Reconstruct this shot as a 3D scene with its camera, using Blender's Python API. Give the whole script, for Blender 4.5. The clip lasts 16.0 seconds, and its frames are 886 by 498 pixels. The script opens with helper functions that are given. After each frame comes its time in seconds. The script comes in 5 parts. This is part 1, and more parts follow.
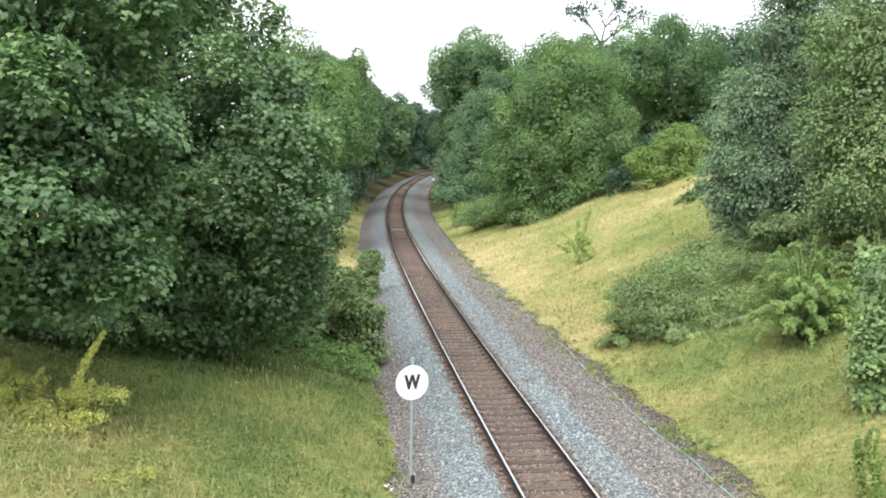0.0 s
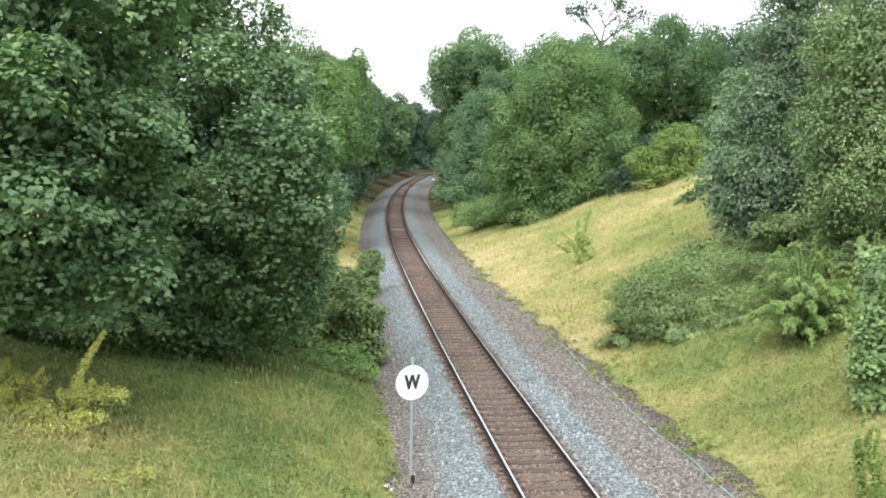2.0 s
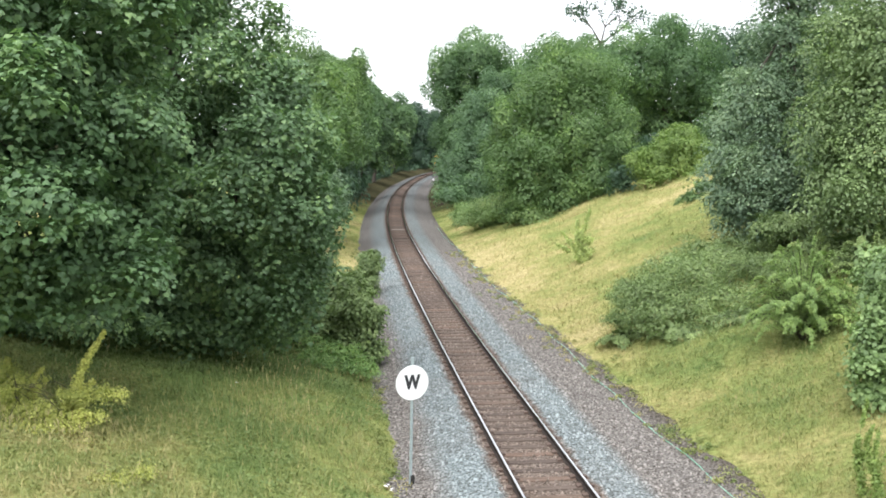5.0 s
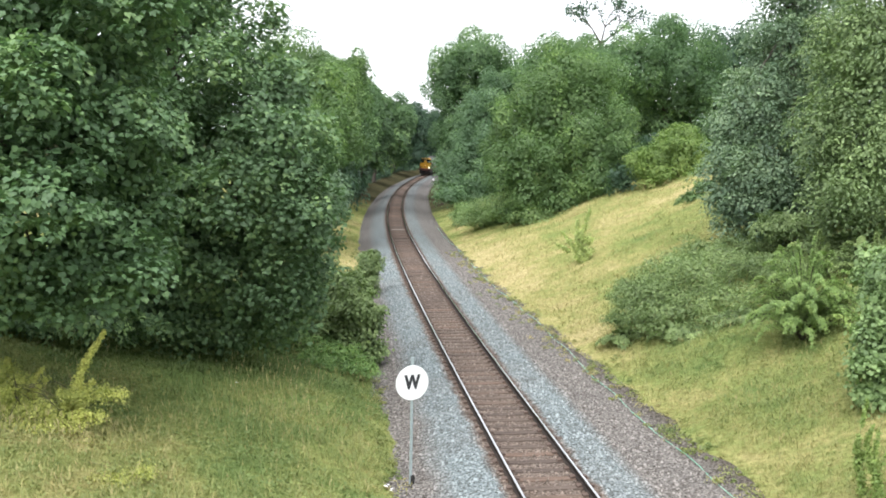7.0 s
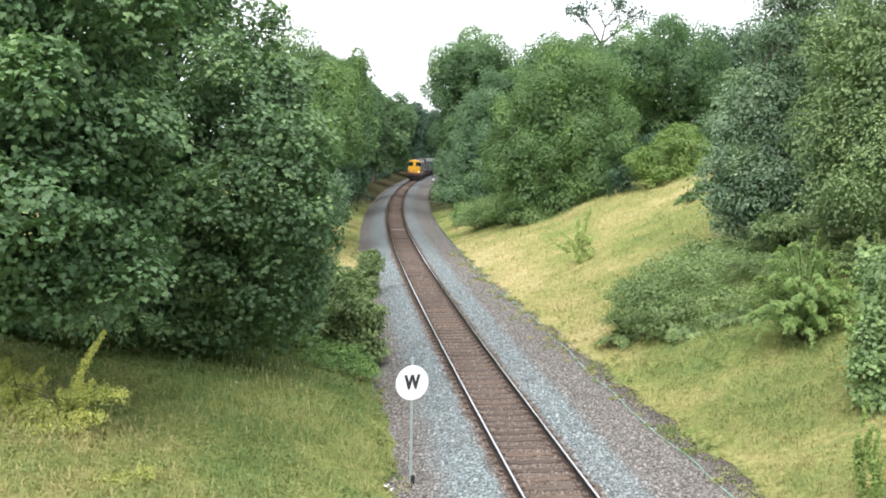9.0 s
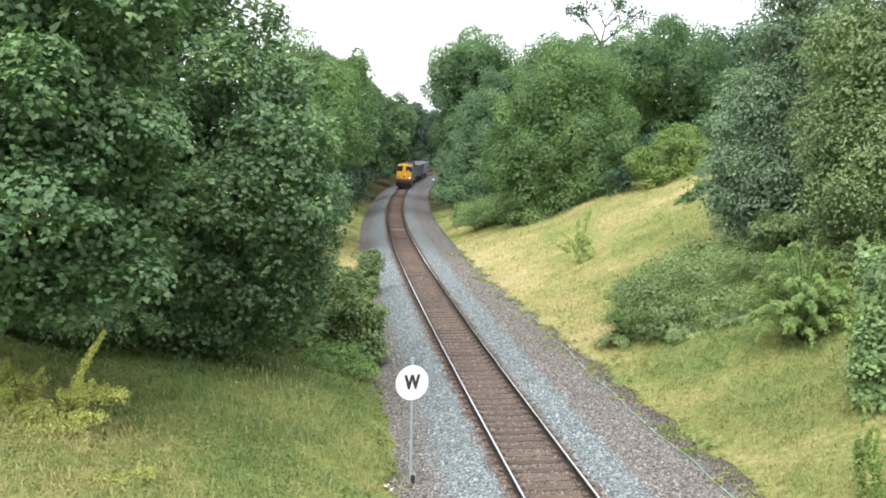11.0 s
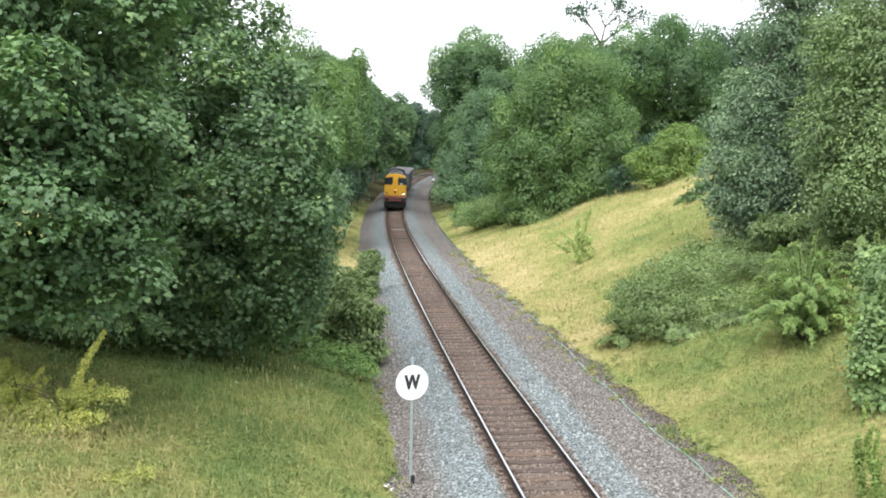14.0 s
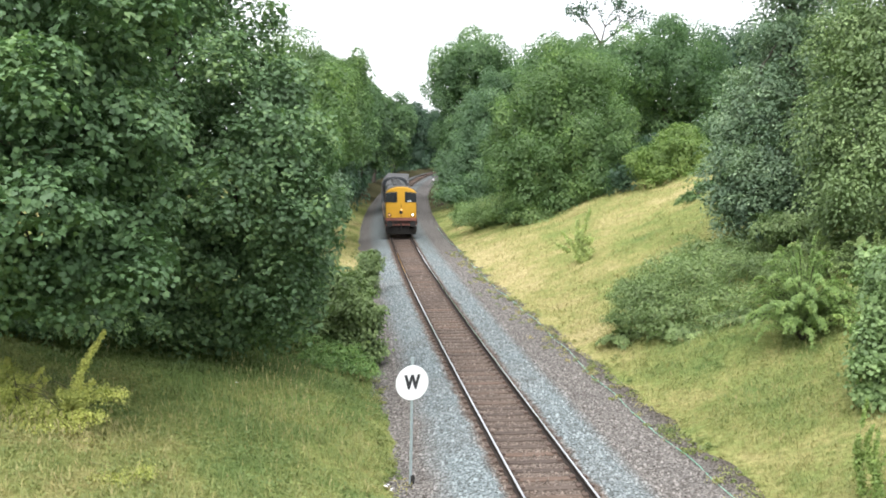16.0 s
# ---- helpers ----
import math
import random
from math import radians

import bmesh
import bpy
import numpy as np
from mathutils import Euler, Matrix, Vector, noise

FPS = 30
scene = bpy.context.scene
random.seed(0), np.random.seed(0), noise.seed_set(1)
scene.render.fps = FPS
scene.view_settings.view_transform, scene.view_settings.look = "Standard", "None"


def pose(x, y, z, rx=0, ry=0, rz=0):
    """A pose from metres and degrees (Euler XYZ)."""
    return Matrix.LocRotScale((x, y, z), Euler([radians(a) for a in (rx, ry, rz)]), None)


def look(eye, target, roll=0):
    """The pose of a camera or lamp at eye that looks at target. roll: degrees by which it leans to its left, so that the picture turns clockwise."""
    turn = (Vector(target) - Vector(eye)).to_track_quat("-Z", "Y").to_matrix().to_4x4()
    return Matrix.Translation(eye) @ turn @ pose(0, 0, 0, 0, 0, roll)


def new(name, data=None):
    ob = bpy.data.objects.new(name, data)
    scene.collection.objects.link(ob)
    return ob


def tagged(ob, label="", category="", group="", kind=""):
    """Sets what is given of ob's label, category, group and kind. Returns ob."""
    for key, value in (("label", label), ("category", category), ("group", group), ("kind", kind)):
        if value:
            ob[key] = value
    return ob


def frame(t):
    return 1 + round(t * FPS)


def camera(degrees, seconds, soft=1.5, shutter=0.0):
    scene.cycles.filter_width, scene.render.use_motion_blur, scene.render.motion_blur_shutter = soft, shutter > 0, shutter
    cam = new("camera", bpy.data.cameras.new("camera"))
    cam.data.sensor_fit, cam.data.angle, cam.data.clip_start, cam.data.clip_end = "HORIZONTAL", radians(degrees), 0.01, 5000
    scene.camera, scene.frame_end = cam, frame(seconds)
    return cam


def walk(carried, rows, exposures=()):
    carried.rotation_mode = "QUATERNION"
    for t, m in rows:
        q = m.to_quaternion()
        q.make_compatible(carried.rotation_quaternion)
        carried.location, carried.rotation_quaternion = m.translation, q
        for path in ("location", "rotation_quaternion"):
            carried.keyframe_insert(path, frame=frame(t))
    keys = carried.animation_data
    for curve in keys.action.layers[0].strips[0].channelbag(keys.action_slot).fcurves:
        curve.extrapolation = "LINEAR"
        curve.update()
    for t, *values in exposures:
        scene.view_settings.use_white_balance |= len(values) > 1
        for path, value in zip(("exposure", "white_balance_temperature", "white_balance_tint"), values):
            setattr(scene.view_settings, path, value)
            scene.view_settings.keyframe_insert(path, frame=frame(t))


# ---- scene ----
W_SECONDS = 16.0
cam = camera(42.8, W_SECONDS, soft=1.8)
EYE = pose(0, 0, 7.184, 90 - 5.442, 0, 0)
walk(cam, [(0.0, EYE), (W_SECONDS, EYE)], exposures=[(0.0, 0.57, 6220, 10), (W_SECONDS, 0.57, 6220, 10)])

# ---- world and light: a bright, evenly overcast afternoon ----
SUN_EL, SUN_AZ = 63.0, 202.0      # degrees; azimuth clockwise from +y
world = bpy.data.worlds.new("overcast_sky")
scene.world = world
world.use_nodes = True
wn, wl = world.node_tree.nodes, world.node_tree.links
sky = wn.new("ShaderNodeTexSky")
sky.sky_type, sky.sun_disc = "NISHITA", False
sky.sun_elevation, sky.sun_rotation = radians(SUN_EL), radians(SUN_AZ)
sky.dust_density, sky.air_density = 3.0, 1.0
cloud = wn.new("ShaderNodeMixRGB")
cloud.inputs["Fac"].default_value = 0.86
cloud.inputs["Color2"].default_value = (11.6, 11.7, 11.8, 1)
wl.new(sky.outputs["Color"], cloud.inputs["Color1"])
wl.new(cloud.outputs["Color"], wn["Background"].inputs["Color"])
wn["Background"].inputs["Strength"].default_value = 0.114
sun = new("sun", bpy.data.lights.new("sun", "SUN"))
sun.data.energy, sun.data.angle, sun.data.color = 4.0, radians(65), (1.0, 0.97, 0.91)
_a, _e = radians(SUN_AZ), radians(SUN_EL)
sun.matrix_world = look((60 * math.sin(_a) * math.cos(_e), 60 * math.cos(_a) * math.cos(_e), 60 * math.sin(_e)), (0, 0, 0))


# ---- materials ----
def material(name, rough=0.8, metal=0.0, spec=0.5):
    m = bpy.data.materials.new(name)
    m.use_nodes = True
    b = m.node_tree.nodes["Principled BSDF"]
    b.inputs["Roughness"].default_value, b.inputs["Metallic"].default_value = rough, metal
    b.inputs["Specular IOR Level"].default_value = spec
    return m, m.node_tree.nodes, m.node_tree.links, b


def ramp(nodes, stops):
    r = nodes.new("ShaderNodeValToRGB")
    while len(r.color_ramp.elements) < len(stops):
        r.color_ramp.elements.new(0.5)
    for e, (p, c) in zip(r.color_ramp.elements, stops):
        e.position, e.color = p, (*c, 1)
    return r


def noise_node(nodes, links, scale, detail=4.0, rough=0.6, coord="Object"):
    tc = nodes.new("ShaderNodeTexCoord")
    n = nodes.new("ShaderNodeTexNoise")
    n.inputs["Scale"].default_value, n.inputs["Detail"].default_value, n.inputs["Roughness"].default_value = scale, detail, rough
    links.new(tc.outputs[coord], n.inputs["Vector"])
    return n


def mixc(nodes, links, fac, a, b, mode="MIX"):
    m = nodes.new("ShaderNodeMixRGB")
    m.blend_type = mode
    for sock, v in (("Fac", fac), ("Color1", a), ("Color2", b)):
        if isinstance(v, (int, float)):
            m.inputs[sock].default_value = v
        elif isinstance(v, tuple):
            m.inputs[sock].default_value = (*v, 1)
        else:
            links.new(v, m.inputs[sock])
    return m.outputs["Color"]


def bump(nodes, links, b, height, strength=0.4, dist=0.02):
    n = nodes.new("ShaderNodeBump")
    n.inputs["Strength"].default_value, n.inputs["Distance"].default_value = strength, dist
    links.new(height, n.inputs["Height"])
    links.new(n.outputs["Normal"], b.inputs["Normal"])


def attribute(n, name):
    a = n.new("ShaderNodeAttribute")
    a.attribute_name = name
    return a.outputs["Fac"]


def leaf_material(name, dark, mid, light, gloss=0.5, through_light=0.32, patch=0.5, vary=0.46):
    """Leaves: each one varies, whole boughs vary too; light shines through a little."""
    m, n, l, b = material(name, gloss, 0.0, 0.3)
    geo = n.new("ShaderNodeNewGeometry")
    r = ramp(n, [(0.0, dark), (0.55, mid), (0.93, light), (1.0, tuple(min(1, 1.35 * c) for c in light))])
    big = noise_node(n, l, patch, 3.0)
    add = n.new("ShaderNodeMath")
    add.operation = "MULTIPLY_ADD"
    l.new(big.outputs["Fac"], add.inputs[0])
    add.inputs[1].default_value = 1.1
    sub = n.new("ShaderNodeMath")
    sub.operation = "MULTIPLY_ADD"
    l.new(geo.outputs["Random Per Island"], sub.inputs[0])
    sub.inputs[1].default_value, sub.inputs[2].default_value = vary, -0.045 - 0.5 * vary
    l.new(sub.outputs[0], add.inputs[2])
    tone = n.new("ShaderNodeMath")
    tone.operation = "ADD"
    l.new(add.outputs[0], tone.inputs[0])
    l.new(attribute(n, "spray"), tone.inputs[1])
    l.new(tone.outputs[0], r.inputs["Fac"])
    l.new(r.outputs["Color"], b.inputs["Base Color"])
    tr = n.new("ShaderNodeBsdfTranslucent")
    l.new(mixc(n, l, 1.0, r.outputs["Color"], (1.0, 1.15, 0.75), "MULTIPLY"), tr.inputs["Color"])
    mix = n.new("ShaderNodeMixShader")
    mix.inputs["Fac"].default_value = through_light
    l.new(b.outputs[0], mix.inputs[1])
    l.new(tr.outputs[0], mix.inputs[2])
    l.new(mix.outputs[0], n["Material Output"].inputs["Surface"])
    return m


LEAF = {
    "sycamore": leaf_material("sycamore_leaf", (0.056, 0.099, 0.049), (0.109, 0.188, 0.084), (0.192, 0.284, 0.117)),
    "sycamore_dark": leaf_material("dark_sycamore_leaf", (0.063, 0.107, 0.053), (0.116, 0.194, 0.090), (0.240, 0.342, 0.138)),
    "sycamore_light": leaf_material("pale_sycamore_leaf", (0.082, 0.123, 0.055), (0.147, 0.208, 0.087), (0.256, 0.339, 0.147)),
    "lime_green": leaf_material("fresh_leaf", (0.058, 0.105, 0.042), (0.116, 0.188, 0.070), (0.257, 0.365, 0.125), vary=0.26, through_light=0.45),
    # oak and far leaves carry extra blue: distance haze put into their colour
    "oak": leaf_material("oak_leaf", (0.053, 0.099, 0.051), (0.110, 0.184, 0.084), (0.255, 0.379, 0.147), vary=0.26, through_light=0.45),
    # darker still: the shade under arching trees is mixed into this leaf colour
    "far_dark": leaf_material("far_shade_leaf", (0.036, 0.068, 0.046), (0.064, 0.114, 0.070), (0.120, 0.195, 0.108), vary=0.26, through_light=0.45),
    "grey_green": leaf_material("grey_green_leaf", (0.078, 0.124, 0.083), (0.141, 0.208, 0.125), (0.251, 0.331, 0.198)),
    "willow_green": leaf_material("willow_leaf", (0.060, 0.108, 0.064), (0.115, 0.188, 0.100), (0.220, 0.325, 0.165), vary=0.26, through_light=0.45),
    "yellow_green": leaf_material("yellow_green_leaf", (0.090, 0.145, 0.041), (0.159, 0.236, 0.061), (0.244, 0.319, 0.091)),
    "bramble": leaf_material("bramble_leaf", (0.091, 0.134, 0.054), (0.172, 0.236, 0.094), (0.318, 0.402, 0.166)),
    "hawthorn": leaf_material("hawthorn_leaf", (0.131, 0.191, 0.078), (0.250, 0.325, 0.129), (0.409, 0.491, 0.187)),
    "nettle": leaf_material("nettle_leaf", (0.09, 0.16, 0.05), (0.16, 0.26, 0.08), (0.25, 0.36, 0.12)),
    "round_leaf": leaf_material("pale_round_leaf", (0.100, 0.158, 0.064), (0.185, 0.270, 0.106), (0.310, 0.410, 0.170)),
    "bush_green": leaf_material("bush_leaf", (0.112, 0.180, 0.062), (0.208, 0.305, 0.098), (0.350, 0.450, 0.145)),
    "sapling": leaf_material("sapling_leaf", (0.19, 0.25, 0.085), (0.31, 0.38, 0.13), (0.42, 0.48, 0.18)),
    "goldenrod": leaf_material("goldenrod_leaf", (0.226, 0.256, 0.067), (0.383, 0.406, 0.110), (0.566, 0.557, 0.177)),
}


def bark():
    m, n, l, b = material("bark", 0.9)
    t = noise_node(n, l, 9.0, 6.0)
    r = ramp(n, [(0.3, (0.035, 0.028, 0.02)), (0.7, (0.11, 0.095, 0.075))])
    l.new(t.outputs["Fac"], r.inputs["Fac"])
    l.new(r.outputs["Color"], b.inputs["Base Color"])
    bump(n, l, b, t.outputs["Fac"], 0.8, 0.03)
    return m


BARK = bark()


def meadow_colour(n, l, dry_sock):
    """Green to straw by the dryness, broken up by noise."""
    a = noise_node(n, l, 0.55, 5.0, 0.65)
    c = noise_node(n, l, 0.13, 3.0, 0.5)
    s = n.new("ShaderNodeMath")
    s.operation = "MULTIPLY_ADD"
    l.new(a.outputs["Fac"], s.inputs[0])
    s.inputs[1].default_value, s.inputs[2].default_value = 1.35, -0.69
    s2 = n.new("ShaderNodeMath")
    s2.operation = "ADD"
    l.new(s.outputs[0], s2.inputs[0])
    l.new(dry_sock, s2.inputs[1])
    s3 = n.new("ShaderNodeMath")
    s3.operation = "MULTIPLY_ADD"
    l.new(c.outputs["Fac"], s3.inputs[0])
    s3.inputs[1].default_value = 1.3
    s4 = n.new("ShaderNodeMath")
    s4.operation = "SUBTRACT"
    l.new(s2.outputs[0], s3.inputs[2])
    l.new(s3.outputs[0], s4.inputs[0])
    s4.inputs[1].default_value = 0.65
    r = ramp(n, [(0.0, (0.135, 0.190, 0.064)), (0.35, (0.228, 0.256, 0.090)), (0.62, (0.325, 0.305, 0.128)), (0.9, (0.43, 0.368, 0.190))])
    tuft = noise_node(n, l, 2.7, 5.0, 0.7)
    s5 = n.new("ShaderNodeMath")
    s5.operation = "MULTIPLY_ADD"
    l.new(tuft.outputs["Fac"], s5.inputs[0])
    s5.inputs[1].default_value = 0.6
    l.new(s4.outputs[0], s5.inputs[2])
    s6 = n.new("ShaderNodeMath")
    s6.operation = "SUBTRACT"
    l.new(s5.outputs[0], s6.inputs[0])
    s6.inputs[1].default_value = 0.3
    l.new(s6.outputs[0], r.inputs["Fac"])
    return r.outputs["Color"]


def ground_material():
    m, n, l, b = material("meadow_ground", 0.95, 0, 0.0)
    col = meadow_colour(n, l, attribute(n, "dry"))
    col = mixc(n, l, attribute(n, "litter"), col, (0.040, 0.034, 0.025))
    soil = noise_node(n, l, 6.0, 6.0, 0.7)
    r = ramp(n, [(0.38, (0.55, 0.55, 0.5)), (0.62, (1.0, 1.0, 1.0))])
    l.new(soil.outputs["Fac"], r.inputs["Fac"])
    l.new(mixc(n, l, 1.0, col, r.outputs["Color"], "MULTIPLY"), b.inputs["Base Color"])
    bump(n, l, b, soil.outputs["Fac"], 0.9, 0.12)
    return m


def blade_material():
    m, n, l, b = material("grass_blade", 0.6, 0, 0.3)
    col = meadow_colour(n, l, attribute(n, "dry"))
    geo = n.new("ShaderNodeNewGeometry")
    r = ramp(n, [(0.0, (0.82, 0.85, 0.8)), (0.5, (1.0, 1.0, 1.0)), (1.0, (1.2, 1.16, 1.08))])
    l.new(geo.outputs["Random Per Island"], r.inputs["Fac"])
    c = mixc(n, l, 1.0, col, r.outputs["Color"], "MULTIPLY")
    l.new(c, b.inputs["Base Color"])
    tr = n.new("ShaderNodeBsdfTranslucent")
    l.new(c, tr.inputs["Color"])
    mix = n.new("ShaderNodeMixShader")
    mix.inputs["Fac"].default_value = 0.3
    l.new(b.outputs[0], mix.inputs[1])
    l.new(tr.outputs[0], mix.inputs[2])
    l.new(mix.outputs[0], n["Material Output"].inputs["Surface"])
    return m


def ballast_colour(n, l):
    """Rust-brown between the rails, pale fresh stone on the shoulders, pinkish grey in the cess."""
    u = attribute(n, "across")
    w = noise_node(n, l, 0.8, 3.0)
    s = n.new("ShaderNodeMath")
    s.operation = "MULTIPLY_ADD"
    l.new(w.outputs["Fac"], s.inputs[0])
    s.inputs[1].default_value, s.inputs[2].default_value = 0.05, -0.025
    s2 = n.new("ShaderNodeMath")
    s2.operation = "ADD"
    l.new(u, s2.inputs[0])
    l.new(s.outputs[0], s2.inputs[1])
    # across runs from -5 m (0) to +5 m (1)
    brown, pale, pink, dull = (0.160, 0.128, 0.108), (0.205, 0.238, 0.248), (0.188, 0.176, 0.167), (0.112, 0.100, 0.086)
    r = ramp(n, [(0.12, dull), (0.18, pink), (0.25, pink), (0.31, pale), (0.385, pale), (0.408, brown), (0.592, brown), (0.612, pale),
                 (0.69, pale), (0.745, pink), (0.88, pink), (0.96, dull)])
    l.new(s2.outputs[0], r.inputs["Fac"])
    dirt = noise_node(n, l, 0.23, 4.0, 0.6)
    rd = ramp(n, [(0.40, (0.0, 0.0, 0.0)), (0.62, (0.2, 0.2, 0.2))])
    l.new(dirt.outputs["Fac"], rd.inputs["Fac"])
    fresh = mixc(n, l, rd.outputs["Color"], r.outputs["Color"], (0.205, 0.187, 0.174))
    # shade of the trees round the bend, mixed into the stone colour
    in_shade = mixc(n, l, 0.62, fresh, (0.080, 0.079, 0.079))
    return mixc(n, l, attribute(n, "bend_shade"), fresh, in_shade)


def ballast_material():
    m, n, l, b = material("ballast", 0.95, 0, 0.0)
    col = ballast_colour(n, l)
    tc = n.new("ShaderNodeTexCoord")
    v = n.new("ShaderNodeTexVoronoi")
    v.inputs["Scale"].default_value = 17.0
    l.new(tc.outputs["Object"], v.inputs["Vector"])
    # stones lighter at the middle; shade in the gaps between them painted dark
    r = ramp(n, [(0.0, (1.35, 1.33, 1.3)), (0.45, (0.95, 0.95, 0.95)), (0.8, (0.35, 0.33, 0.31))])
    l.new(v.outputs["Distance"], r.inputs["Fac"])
    hue = ramp(n, [(0.0, (0.72, 0.7, 0.68)), (0.5, (1, 1, 1)), (1.0, (1.3, 1.27, 1.25))])
    sep = n.new("ShaderNodeSeparateColor")
    l.new(v.outputs["Color"], sep.inputs[0])
    l.new(sep.outputs[0], hue.inputs["Fac"])
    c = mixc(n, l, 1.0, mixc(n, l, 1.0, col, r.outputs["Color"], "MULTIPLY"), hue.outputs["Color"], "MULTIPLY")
    l.new(c, b.inputs["Base Color"])
    inv = n.new("ShaderNodeMath")
    inv.operation = "SUBTRACT"
    inv.inputs[0].default_value = 1.0
    l.new(v.outputs["Distance"], inv.inputs[1])
    # stone relief fades out over the stretch where the painted tree shade sets in
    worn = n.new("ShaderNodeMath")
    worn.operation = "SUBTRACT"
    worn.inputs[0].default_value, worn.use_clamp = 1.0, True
    l.new(attribute(n, "bend_shade"), worn.inputs[1])
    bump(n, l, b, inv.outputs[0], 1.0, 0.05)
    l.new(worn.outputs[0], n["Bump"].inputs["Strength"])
    return m


def stone_material():
    m, n, l, b = material("loose_stone", 0.9, 0, 0.1)
    col = ballast_colour(n, l)
    geo = n.new("ShaderNodeNewGeometry")
    r = ramp(n, [(0.0, (0.42, 0.40, 0.38)), (0.5, (0.9, 0.9, 0.9)), (0.85, (1.3, 1.28, 1.26)), (1.0, (1.55, 1.53, 1.5))])
    l.new(geo.outputs["Random Per Island"], r.inputs["Fac"])
    l.new(mixc(n, l, 1.0, col, r.outputs["Color"], "MULTIPLY"), b.inputs["Base Color"])
    return m


def two_tone(name, a, c, scale, rough=0.6, metal=0.0, relief=0.2, spec=0.5):
    m, n, l, b = material(name, rough, metal, spec)
    t = noise_node(n, l, scale, 6.0, 0.65)
    t2 = noise_node(n, l, scale * 0.13, 2.0)
    f = mixc(n, l, 0.4, t.outputs["Fac"], t2.outputs["Fac"])
    r = ramp(n, [(0.35, a), (0.65, c)])
    l.new(f, r.inputs["Fac"])
    l.new(r.outputs["Color"], b.inputs["Base Color"])
    if relief:
        bump(n, l, b, t.outputs["Fac"], relief, 0.01)
    return m


def sleeper_material():
    m, n, l, b = material("sleeper_timber", 0.9, 0, 0.05)
    tc = n.new("ShaderNodeTexCoord")
    mp = n.new("ShaderNodeMapping")
    mp.inputs["Scale"].default_value = (1.2, 14.0, 14.0)
    l.new(tc.outputs["Object"], mp.inputs["Vector"])
    g = n.new("ShaderNodeTexNoise")
    g.inputs["Scale"].default_value, g.inputs["Detail"].default_value = 2.0, 6.0
    l.new(mp.outputs[0], g.inputs["Vector"])
    oi = n.new("ShaderNodeObjectInfo")
    r = ramp(n, [(0.3, (0.070, 0.055, 0.046)), (0.7, (0.146, 0.114, 0.096))])
    l.new(g.outputs["Fac"], r.inputs["Fac"])
    r2 = ramp(n, [(0.0, (0.75, 0.75, 0.78)), (0.5, (1, 1, 1)), (1.0, (1.25, 1.12, 1.05))])
    l.new(oi.outputs["Random"], r2.inputs["Fac"])
    l.new(mixc(n, l, 1.0, r.outputs["Color"], r2.outputs["Color"], "MULTIPLY"), b.inputs["Base Color"])
    bump(n, l, b, g.outputs["Fac"], 0.5, 0.01)
    return m


def glow(name, colour, strength):
    m, n, l, b = material(name, 0.3)
    b.inputs["Base Color"].default_value = (*colour, 1)
    b.inputs["Emission Color"].default_value = (*colour, 1)
    b.inputs["Emission Strength"].default_value = strength
    return m


GROUND, BLADE, BALLAST, STONE = ground_material(), blade_material(), ballast_material(), stone_material()
TIMBER = sleeper_material()
RAIL_TOP = two_tone("polished_rail_head", (0.50, 0.50, 0.51), (0.62, 0.62, 0.62), 3.0, 0.13, 0.95, 0.0)
RAIL_RUST = two_tone("rusty_rail_web", (0.028, 0.024, 0.022), (0.060, 0.048, 0.042), 5.0, 0.95, 0.0, 0.2, 0.1)
CHAIR_IRON = two_tone("rusty_iron", (0.05, 0.036, 0.030), (0.10, 0.065, 0.05), 12.0, 0.9)
PALE_TIMBER = two_tone("bleached_pale_timber", (0.18, 0.165, 0.15), (0.25, 0.235, 0.215), 9.0, 0.9)
GALV = two_tone("weathered_grey_steel", (0.24, 0.29, 0.30), (0.36, 0.41, 0.42), 8.0, 0.6, 0.2)
SIGN_WHITE = two_tone("white_enamel", (0.72, 0.73, 0.74), (0.8, 0.8, 0.8), 6.0, 0.4, 0, 0.0)
SIGN_BLACK = two_tone("black_paint", (0.012, 0.014, 0.018), (0.03, 0.03, 0.035), 9.0, 0.5, 0, 0.0)
CABLE = two_tone("pale_green_sheath", (0.13, 0.35, 0.24), (0.23, 0.45, 0.33), 4.0, 0.5, 0, 0.0)
YELLOW = two_tone("warning_yellow_paint", (0.50, 0.26, 0.010), (0.58, 0.315, 0.016), 4.0, 0.45, 0, 0.05)
RED = two_tone("faded_red_beam", (0.17, 0.055, 0.040), (0.26, 0.10, 0.07), 5.0, 0.6, 0, 0.1)
SOOT = two_tone("grimy_black", (0.009, 0.008, 0.008), (0.022, 0.019, 0.018), 4.0, 0.8)
BODY = two_tone("slate_blue_paint", (0.018, 0.022, 0.030), (0.038, 0.042, 0.05), 2.0, 0.4, 0, 0.05)
ROOF_GREY = two_tone("weathered_roof_grey", (0.065, 0.066, 0.068), (0.125, 0.124, 0.126), 3.0, 0.85, 0.0, 0.1, 0.15)
PALE_GREY = two_tone("light_grey_paint", (0.15, 0.155, 0.16), (0.22, 0.225, 0.23), 3.0, 0.85, 0, 0.05, 0.2)
WAGON_DARK = two_tone("dirty_dark_wagon_paint", (0.05, 0.055, 0.065), (0.10, 0.105, 0.115), 2.0, 0.5, 0, 0.05)
BROWN_STRIPE = two_tone("brown_paint", (0.14, 0.07, 0.035), (0.22, 0.11, 0.05), 3.0, 0.5, 0, 0.05)
GLASS_DARK, _n, _l, _b = material("cab_glass", 0.08, 0.0, 0.8)
